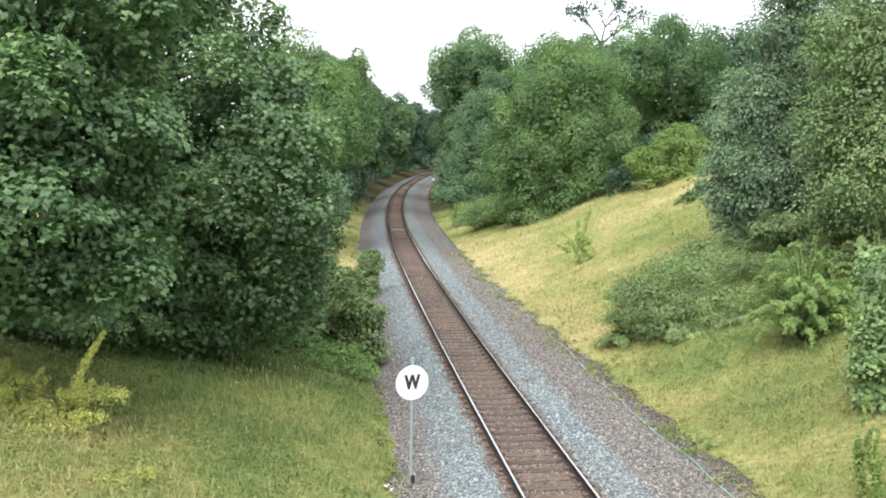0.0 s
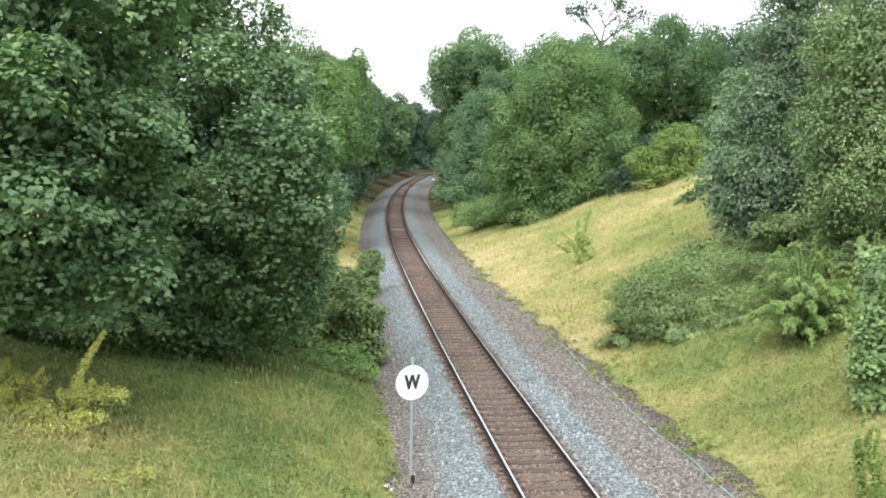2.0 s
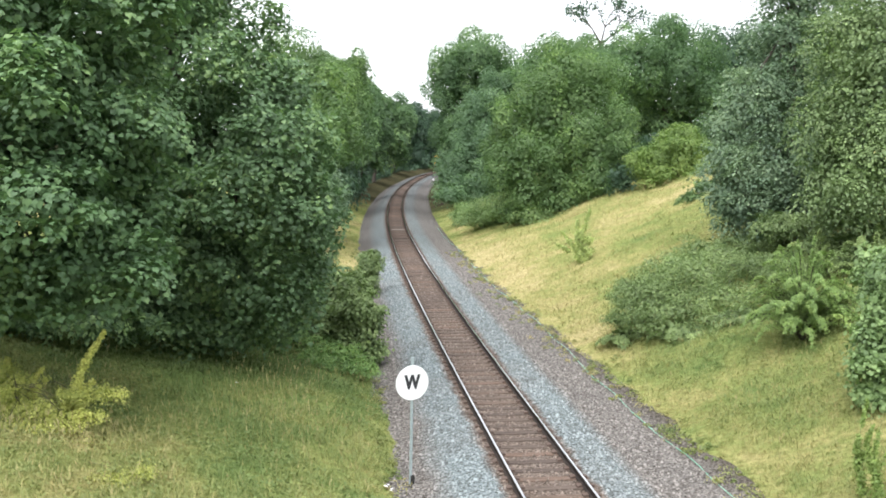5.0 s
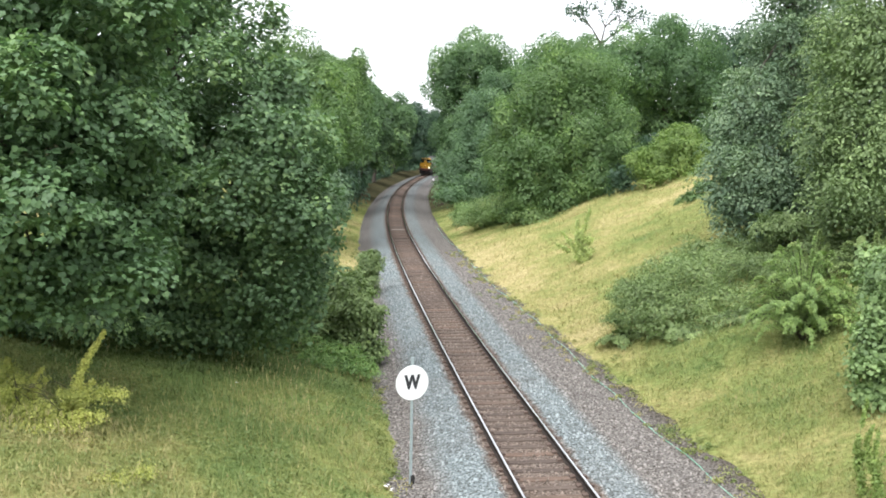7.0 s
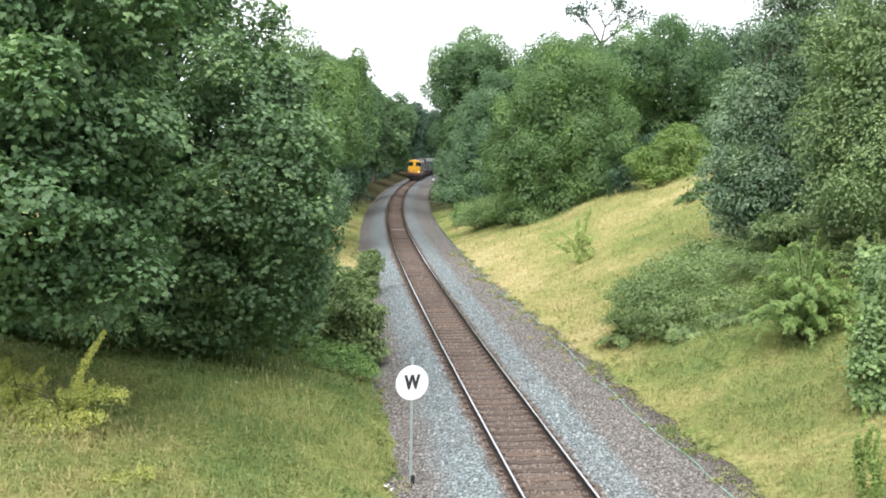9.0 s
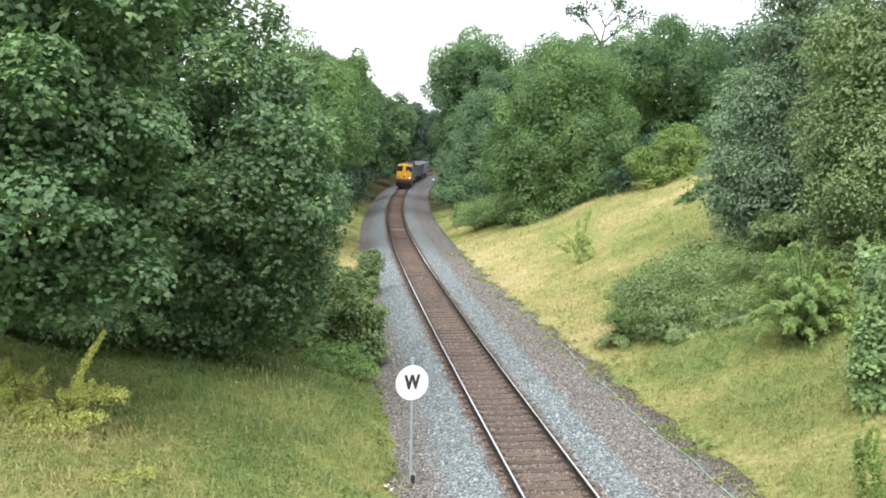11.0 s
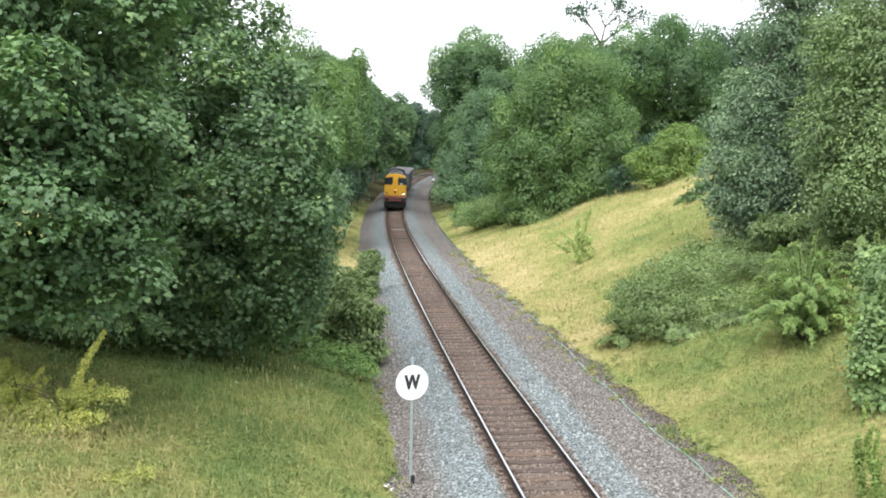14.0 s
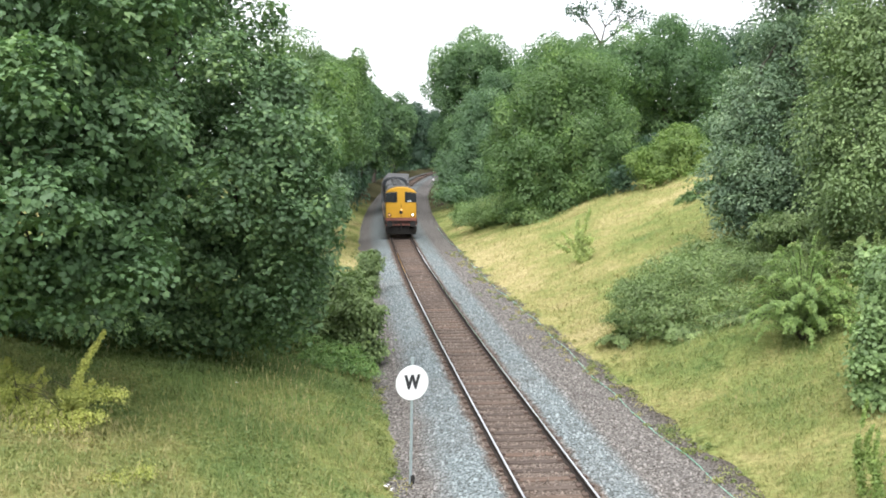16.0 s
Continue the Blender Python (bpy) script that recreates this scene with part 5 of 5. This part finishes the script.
def verge_weeds():
    """Tufts and weeds that creep over the stones along both edges."""
    rng = np.random.default_rng(29)
    vs, fs, ds, n0 = [], [], [], 0
    for _ in range(460):
        y = 19 + 60 * rng.random() ** 1.4
        x0 = float(np.interp(y, LINE_Y, LINE_X))
        if rng.random() < 0.36:
            x = x0 - 3.05 - 0.35 * abs(rng.normal())
        else:
            x = x0 + float(grass_edge(y)) - 0.5 + 0.35 * rng.normal()
        k = int(rng.integers(25, 70))
        r = rng.uniform(0.05, 0.22)
        c = np.stack([x + r * rng.normal(0, 0.5, k), y + r * rng.normal(0, 0.5, k), np.zeros(k)], -1)
        c[:, 2] = np.maximum(ground_z(c[:, 0], c[:, 1]), bed_z(off_line(c[:, 0], c[:, 1]))) + rng.uniform(0.0, r * 0.8, k)
        v, f = place_leaves(KITE, c, norm(rng.normal(0, 0.6, (k, 3)) + (0, 0, 0.8)), rng.uniform(0.03, 0.075, k), rng)
        vs.append(v)
        fs.append(f + n0)
        ds.append(np.full(len(v), rng.uniform(0.1, 0.7)))
        n0 += len(v)
    me = raw_mesh("verge_weeds", np.concatenate(vs), np.concatenate(fs), BLADE, [("dry", np.concatenate(ds))])
    tagged(new("verge_weeds", me), "weeds creeping over the edge of the ballast", "weeds", kind="stuff")


def daisies():
    rng = np.random.default_rng(31)
    spots = [(-1.17, 23.55, 4), (-1.36, 23.7, 2), (-5.45, 29.6, 1)]
    c = np.array([(x + rng.normal(0, 0.10), y + rng.normal(0, 0.12), 0.0) for x, y, k in spots for _ in range(k)])
    c[:, 2] = ground_z(c[:, 0], c[:, 1]) + 0.26
    petals, faces = [], []
    for p in c:
        i0 = len(petals)
        petals.append(p + (0, 0, 0.008))
        for j in range(10):
            a = 6.283 * j / 10
            r = 0.034 if j % 2 else 0.026
            petals.append(p + (r * math.cos(a), r * math.sin(a), 0.0))
        faces += [(i0, i0 + 1 + j, i0 + 1 + (j + 1) % 10) for j in range(10)]
    me = raw_mesh("daisies", petals, faces, SIGN_WHITE)
    tagged(new("daisies", me), "white daisy heads in the grass", "flowers", kind="stuff")


build_herbs()
build_stalks()
verge_weeds()
daisies()
build_ground()
build_trackbed()
build_stones()
TRACK = build_track()
build_grass()


# ---- lineside things ----
def whistle_board():
    bx, by = -0.735, 24.9
    bz = float(bed_z(-3.1)) - 0.02
    root = tagged(new("whistle_board"), "round white sign with black letter W on grey post", "sign")
    root.matrix_basis = pose(bx, by, bz, 0, 1.1, 0)
    bm = tube(bmesh.new(), (0, 0, -0.3), (0, 0, 2.96), 0.035, n=12)
    part("post", bm, GALV, root)
    part("post_sleeve", box(bmesh.new(), 0.0, 0.09, -0.05, 0.05, -0.1, 0.26, 0.012), SOOT, root, "dark concrete foot of the post")
    turn = pose(0, -0.045, 2.385, 0, 0, 0)
    bm = bmesh.new()
    bmesh.ops.create_cone(bm, cap_ends=True, segments=56, radius1=0.395, radius2=0.395, depth=0.012, matrix=Matrix.Rotation(radians(90), 4, "X"))
    bmesh.ops.bevel(bm, geom=[e for e in bm.edges if len(e.link_faces) == 2 and any(len(f.verts) > 8 for f in e.link_faces)], offset=0.003, segments=1, affect="EDGES")
    disc = part("disc", bm, SIGN_WHITE, root, "white enamelled disc")
    disc.matrix_basis = turn @ pose(0, 0, 0, 0, 0, 24)
    cu = bpy.data.curves.new("letter", "FONT")
    cu.body, cu.size, cu.extrude, cu.offset, cu.align_x, cu.align_y = "W", 0.47, 0.002, 0.0, "CENTER", "CENTER"
    tmp = bpy.data.objects.new("letter_curve", cu)
    me = bpy.data.meshes.new_from_object(tmp)
    bpy.data.objects.remove(tmp)
    bm = bmesh.new()
    for shift in (-0.024, -0.012, 0.0, 0.012, 0.024):
        me.transform(Matrix.Translation((shift, 0, shift * 0.02)))
        bm.from_mesh(me)
        me.transform(Matrix.Translation((-shift, 0, -shift * 0.02)))
    bm.to_mesh(me)
    bm.free()
    me.materials.clear()
    me.materials.append(SIGN_BLACK)
    letter = new("letter", me)
    letter.parent = disc
    letter.matrix_basis = pose(0, -0.009, 0.0, 90, 0, 0) @ Matrix.Diagonal((0.73, 1.02, 1, 1))
    tagged(letter, "black letter W")
    for z in (-0.2, 0.2):
        part("clip", box(bmesh.new(), -0.06, 0.06, 0.008, 0.04, z - 0.02, z + 0.02, 0.004), GALV, disc)


whistle_board()


def marker_post():
    """A pale post knocked over beside the bend."""
    x, y = -2.2, 193.0
    root = tagged(new("marker_post"), "pale short post leaning beside the bend", "post")
    root.location = (x, y, float(ground_z(x, y)))
    part("shaft", tube(bmesh.new(), (-0.45, 0, -0.2), (0.55, 0, 1.25), 0.07, 0.06, 8), PALE_GREY, root)
    part("cap", box(bmesh.new(), 0.40, 0.70, -0.1, 0.1, 1.15, 1.42, 0.02), SIGN_WHITE, root)


marker_post()


def lineside_cable():
    cu = bpy.data.curves.new("cable", "CURVE")
    cu.dimensions, cu.bevel_depth, cu.bevel_resolution = "3D", 0.011, 2
    sp = cu.splines.new("POLY")
    s = np.arange(0, 90, 1.0)
    sp.points.add(len(s) - 1)
    for i, a in enumerate(s):
        u = 4.05 + 0.10 * math.sin(a * 0.21) + 0.05 * math.sin(a * 0.9) - 0.3 * max(0, (a - 30) / 60)
        p = on_line(a, u)
        sp.points[i].co = (p[0], p[1], float(bed_z(u)) + 0.022 + 0.022 * math.sin(a * 1.7), 1)
    tmp = bpy.data.objects.new("tmp_cable", cu)
    me = bpy.data.meshes.new_from_object(tmp)
    bpy.data.objects.remove(tmp)
    me.materials.append(CABLE)
    tagged(new("lineside_cable", me), "thin pale green cable lying along the ballast edge", "cable")


lineside_cable()


# ---- train: two single-cab diesel locomotives, bonnet to bonnet ----
def arch(w, z0, z1, crown, n=8, y=0.0, power=1.0):
    """A body cross-section at y: straight sides, arched roof."""
    pts = [(-w, y, z0), (-w, y, z1)]
    for i in range(1, n):
        a = math.pi * i / n
        pts.append((-w * math.cos(a), y, z1 + crown * math.sin(a) ** power))
    return pts + [(w, y, z1), (w, y, z0)]


def wheelset_parts(bogie, y, r=0.54):
    for sx in (-1, 1):
        bm = bmesh.new()
        tube(bm, (sx * 0.69, 0, 0), (sx * 0.82, 0, 0), r, n=24)
        tube(bm, (sx * 0.66, 0, 0), (sx * 0.69, 0, 0), r + 0.025, n=24)
        tube(bm, (sx * 0.80, 0, 0), (sx * 0.86, 0, 0), 0.14, n=12)
        w = part("wheel", bm, SOOT, bogie)
        w.location = (0, y, r)


def locomotive(label):
    """+y is the cab end."""
    root = tagged(new("diesel_locomotive"), label, "locomotive", "coupled locomotives")
    # underframe and running plate
    part("underframe", box(bmesh.new(), -1.22, 1.22, -6.3, 6.25, 0.98, 1.30, 0.03), SOOT, root)
    part("solebar_stripe", box(bmesh.new(), -1.235, 1.235, -6.2, 3.9, 1.30, 1.36), BROWN_STRIPE, root)
    # bonnet
    bm = loops(bmesh.new(), [arch(0.93, 1.34, 3.12, 0.42, 10, y) for y in (-6.1, -5.9, 0.0, 3.95)])
    part("bonnet", bm, BODY, root, "dark slate-blue engine bonnet")
    bm = loops(bmesh.new(), [[(x, y, z + 0.012) for x, _, z in arch(0.90, 3.12, 3.16, 0.41, 10)] for y in (-5.8, 3.9)])
    part("bonnet_roof", bm, ROOF_GREY, root, "weathered grey roof panels")
    for y in (-4.3, -1.6, 1.2):
        bm = bmesh.new()
        bmesh.ops.create_cone(bm, cap_ends=True, segments=20, radius1=0.42, radius2=0.40, depth=0.16, matrix=Matrix.Translation((0, y, 3.62)))
        part("roof_fan", bm, ROOF_GREY, root)
    part("exhaust", box(bmesh.new(), -0.2, 0.2, 2.4, 2.9, 3.55, 3.72, 0.03), SOOT, root)
    for sx in (-1, 1):
        for k in range(7):
            y = -5.5 + 1.3 * k
            g = part("side_door", box(bmesh.new(), min(sx * 0.93, sx * 0.955), max(sx * 0.93, sx * 0.955), y, y + 1.18, 1.55, 2.95, 0.01), BODY, root)
            if k % 2 == 0:
                for j in range(6):
                    z = 1.8 + 0.16 * j
                    part("louvre", box(bmesh.new(), min(sx * 0.955, sx * 0.985), max(sx * 0.955, sx * 0.985), y + 0.15, y + 1.0, z, z + 0.07), SOOT, g)
        bm = bmesh.new()
        tube(bm, (sx * 1.17, -6.0, 2.1), (sx * 1.17, 3.9, 2.1), 0.018, n=6)
        for k in range(6):
            tube(bm, (sx * 1.17, -6.0 + 1.98 * k, 1.3), (sx * 1.17, -6.0 + 1.98 * k, 2.1), 0.016, n=6)
        part("handrail", bm, PALE_GREY, root)
    # cab
    bm = loops(bmesh.new(), [arch(1.16, 1.25, 3.32, 0.49, 12, y, 1.1) for y in (3.95, 4.1, 5.95)])
    part("cab", bm, BODY, root, "slate-blue cab sides")
    bm = loops(bmesh.new(), [[(x * 1.012, y, z + 0.015) for x, _, z in arch(1.14, 3.33, 3.35, 0.48, 12, 0.0, 1.1)] for y in (3.93, 5.97)])
    part("cab_roof", bm, ROOF_GREY, root, "weathered grey cab roof")
    bm = loops(bmesh.new(), [[(x * k, y, 3.0 + (z - 3.0) * k) for x, _, z in arch(1.15, 1.28, 3.32, 0.48, 12, 0.0, 1.1)] for k, y in ((0.99, 3.85), (1.0, 3.93))])
    part("cab_back", bm, BODY, root)
    for sx in (-1, 1):
        w = part("rear_window", box(bmesh.new(), sx * 1.0 - 0.06 if sx > 0 else -1.06, sx * 1.0 + 0.06 if sx > 0 else -0.94, 3.835, 3.86, 2.45, 3.05, 0.01), GLASS_DARK, root)
        part("side_window", box(bmesh.new(), min(sx * 1.155, sx * 1.172), max(sx * 1.155, sx * 1.172), 4.5, 5.6, 2.35, 3.02, 0.008), GLASS_DARK, root)
        part("cab_door", box(bmesh.new(), min(sx * 1.155, sx * 1.175), max(sx * 1.155, sx * 1.175), 4.02, 4.42, 1.3, 3.05, 0.008), BROWN_STRIPE, root)
    # yellow front, slightly bowed
    bm = loops(bmesh.new(), [[(x * k, y, 1.5 + (z - 1.5) * kz) for x, _, z in arch(1.15, 1.49, 3.30, 0.50, 24, 0.0, 1.15)] for k, kz, y in ((1.0, 1.0, 5.95), (0.99, 0.995, 6.06), (0.955, 0.975, 6.13))])
    front = part("cab_front", bm, YELLOW, root, "bright yellow warning panel front")
    for sx in (-1, 1):
        bm = box(bmesh.new(), -0.41, 0.41, -0.02, 0.02, -0.39, 0.39, 0.015)
        for v in bm.verts:
            if v.co.z > 0.2 and v.co.x * sx > 0:
                v.co.z -= 0.09
        win = part("windscreen", bm, GLASS_DARK, front, "dark glazed windscreen")
        win.location = (sx * 0.715, 6.135, 3.03)
        fr = bmesh.new()
        for a, b in (((-0.42, 0, -0.39), (0.42, 0, -0.38)), ((-0.42, 0, -0.38), (-0.42, 0, 0.385)), ((0.42, 0, -0.39), (0.42, 0, 0.385)), ((-0.42, 0, 0.385), (0.42, 0, 0.385))):
            a, b = Vector(a), Vector(b)
            for p in (a, b):
                if p.z > 0.2 and p.x * sx > 0:
                    p.z -= 0.09
            tube(fr, a, b, 0.02, n=5)
        part("window_rubber", fr, SOOT, win)
        part("wiper", tube(bmesh.new(), (0.05, 0.03, -0.36), (-0.2 * sx, 0.03, 0.1), 0.012, n=5), SOOT, win)
    # the paper tucked behind one pane
    card = part("card", box(bmesh.new(), 0.10, 0.38, 6.158, 6.164, 2.68, 2.77), SIGN_WHITE, front, "white card in the window")
    card.location = (-0.86, 0, 0)
    part("seam", box(bmesh.new(), -0.015, 0.015, 6.128, 6.142, 1.52, 2.55), SOOT, front)
    # lamps
    for sx, mat, lab in ((-1, LAMP_ON, "lit white headlamp"), (1, LAMP_DIM, "unlit marker lamp")):
        bm = bmesh.new()
        tube(bm, (0, -0.05, 0), (0, 0.07, 0), 0.14, n=18)
        hous = part("lamp_housing", bm, SOOT, front)
        hous.location = (sx * 0.88, 6.13, 1.70)
        bm = bmesh.new()
        tube(bm, (0, 0.065, 0), (0, 0.085, 0), 0.07 if sx < 0 else 0.055, n=18)
        part("lens", bm, mat, hous, lab)
    bm = bmesh.new()
    tube(bm, (0, -0.05, 0), (0, 0.06, 0), 0.13, n=18)
    c = part("horn_grille", bm, SOOT, front, "dark round grille")
    c.location = (0, 6.13, 1.90)
    bm = bmesh.new()
    tube(bm, (-0.03, 0.0, 0.12), (-0.03, 0.05, 0.22), 0.06, n=12)
    part("top_lamp", bm, LAMP_DIM, c)
    # both ends: beam, buffers, coupling, pipes
    for e, lab in ((1, "faded red buffer beam"), (-1, "")):
        y = 6.25 * e
        bm = bmesh.new()
        bmesh.ops.bevel(box(bm, -1.18, 1.18, min(y - 0.12 * e, y), max(y - 0.12 * e, y), 0.90, 1.48), geom=list(bm.edges), offset=0.03, segments=2, affect="EDGES")
        beam = part("buffer_beam", bm, RED, root, lab)
        for sx in (-1, 1):
            bm = bmesh.new()
            tube(bm, (sx * 0.86, y, 1.05), (sx * 0.86, y + 0.34 * e, 1.05), 0.12, 0.10, 14)
            tube(bm, (sx * 0.86, y + 0.34 * e, 1.05), (sx * 0.86, y + 0.40 * e, 1.05), 0.23, 0.23, 18)
            part("buffer", bm, SOOT, beam)
            part("footstep", box(bmesh.new(), sx * 1.05 - 0.12, sx * 1.05 + 0.12, min(y - 0.25 * e, y + 0.05 * e), max(y - 0.25 * e, y + 0.05 * e), 0.42, 0.86, 0.02), SOOT, beam)
            for k in (0.3, 0.5):
                part("brake_hose", tube(bmesh.new(), (sx * k, y + 0.05 * e, 1.0), (sx * (k + 0.04), y + 0.12 * e, 0.45), 0.03, n=6), SOOT, beam)
        bm = bmesh.new()
        tube(bm, (0, y, 1.02), (0, y + 0.3 * e, 0.95), 0.06, n=8)
        tube(bm, (0, y + 0.28 * e, 0.98), (0, y + 0.22 * e, 0.5), 0.05, n=8)
        part("coupling", bm, SOOT, beam)
        part("guard_plate", box(bmesh.new(), -1.1, 1.1, min(y - 0.3 * e, y - 0.25 * e), max(y - 0.3 * e, y - 0.25 * e), 0.22, 0.70, 0.02), SOOT, beam)
    # bogies
    for y in (-3.7, 3.7):
        bg = bmesh.new()
        for sx in (-1, 1):
            box(bg, sx * 1.0 - 0.09, sx * 1.0 + 0.09, -1.95, 1.95, 0.50, 0.78, 0.02)
            for k in (-1.3, 1.3):
                box(bg, sx * 1.0 - 0.12, sx * 1.0 + 0.12, k - 0.2, k + 0.2, 0.36, 0.72, 0.02)
        box(bg, -1.0, 1.0, -0.3, 0.3, 0.5, 0.95)
        bogie = part("bogie", bg, SOOT, root)
        bogie.location = (0, y, 0)
        for k in (-1.3, 1.3):
            wheelset_parts(bogie, k)
    part("fuel_tank", box(bmesh.new(), -1.1, 1.1, -1.3, 1.3, 0.38, 0.98, 0.05), SOOT, root)
    return root


LEAD = locomotive("diesel locomotive with yellow cab front and dark narrow bonnet")
TRAIL = locomotive("coupled diesel locomotive running backwards behind the first")


def box_wagon(label, paint):
    """A high-sided bogie wagon."""
    root = tagged(new("box_wagon"), label, "wagon", "wagons of the train")
    part("underframe", box(bmesh.new(), -1.2, 1.2, -8.0, 8.0, 0.90, 1.12, 0.03), SOOT, root)
    part("body", box(bmesh.new(), -1.30, 1.30, -7.9, 7.9, 1.12, 3.02, 0.04), paint, root)
    part("roof", box(bmesh.new(), -1.33, 1.33, -7.95, 7.95, 3.02, 3.12, 0.03), ROOF_GREY, root, "weathered grey roof")
    rib = box(bmesh.new(), -0.05, 0.05, -0.06, 0.06, 1.12, 3.02, 0.01)
    first = part("rib", rib, paint, root)
    first.location = (-1.32, -7.5, 0)
    for sx in (-1, 1):
        for k in range(11):
            if sx > 0 or k:
                r = new("rib", first.data)
                r.parent = root
                r.location = (sx * 1.32, -7.5 + 1.5 * k, 0)
    for e in (-1, 1):
        beam = part("buffer_beam", box(bmesh.new(), -1.2, 1.2, min(8.0 * e, 8.1 * e), max(8.0 * e, 8.1 * e), 0.85, 1.3, 0.02), SOOT, root)
        for sx in (-1, 1):
            bm = tube(bmesh.new(), (sx * 0.86, 8.05 * e, 1.05), (sx * 0.86, 8.45 * e, 1.05), 0.12, 0.10, 14)
            tube(bm, (sx * 0.86, 8.42 * e, 1.05), (sx * 0.86, 8.48 * e, 1.05), 0.22, 0.22, 18)
            part("buffer", bm, SOOT, beam)
    for y in (-5.6, 5.6):
        bg = bmesh.new()
        for sx in (-1, 1):
            box(bg, sx * 1.0 - 0.08, sx * 1.0 + 0.08, -1.4, 1.4, 0.48, 0.72, 0.02)
        box(bg, -1.0, 1.0, -0.25, 0.25, 0.5, 0.92)
        bogie = part("bogie", bg, SOOT, root)
        bogie.location = (0, y, 0)
        for k in (-0.95, 0.95):
            wheelset_parts(bogie, k, 0.44)
    return root


WAGON = box_wagon("dark grimy boxy bogie wagon behind the locomotives", WAGON_DARK)
WAGON_REAR = box_wagon("pale grey boxy bogie wagon at the rear of the train", PALE_GREY)
build_sleepers(TRACK)

# ---- movement ----
SPEED, NOSE_AT_END = 17.0, 73.4      # metres a second; the leading buffers' place on the line at 16 s


def on_rails(middle, flip, half=3.7):
    """The pose of a vehicle whose two bogies stand on the line."""
    a, b = on_line(middle - half), on_line(middle + half)
    d = a - b
    turn = math.degrees(math.atan2(-d[0], d[1]))
    m = (a + b) / 2
    cant = float(np.interp(middle, [90, 150, 400], [0.0, 4.0, 4.5]))      # the bend is banked
    return pose(m[0], m[1], 0, 0, 0, turn) @ pose(0, 0, 0, 0, -cant, 180 if flip else 0)


def motions():
    for loco, behind, flip, half in ((LEAD, 6.65, False, 3.7), (TRAIL, 6.65 + 13.4, True, 3.7), (WAGON, 35.4, False, 5.6), (WAGON_REAR, 52.5, False, 5.6)):
        rows = []
        for i in range(0, 33):
            t = 0.5 * i
            lag = float(np.interp(t, [0, 7.5, 9, 10, 11, 12, 13, 14, 15], [4.5, 4.7, 5.4, 5.0, 4.0, 2.6, 1.4, 0.5, 0.0]))
            rows.append((t, on_rails(NOSE_AT_END + SPEED * (W_SECONDS - t) + lag + behind, flip, half)))
        walk(loco, rows)
    # a light wind in the near crowns
    for bough, reach, phase in STIRRED:
        rows = []
        for i in range(0, 33):
            t = 0.5 * i
            a, b = math.sin(2.1 * t + phase) + 0.6 * math.sin(3.7 * t + 2.3 * phase), math.sin(1.7 * t + 1.9 * phase)
            rows.append((t, pose(reach * 0.6 * a, reach * 0.4 * b, reach * 0.45 * math.sin(2.9 * t + 3.1 * phase), 0.12 * b, 0.12 * a, 0)))
        walk(bough, rows)


motions()
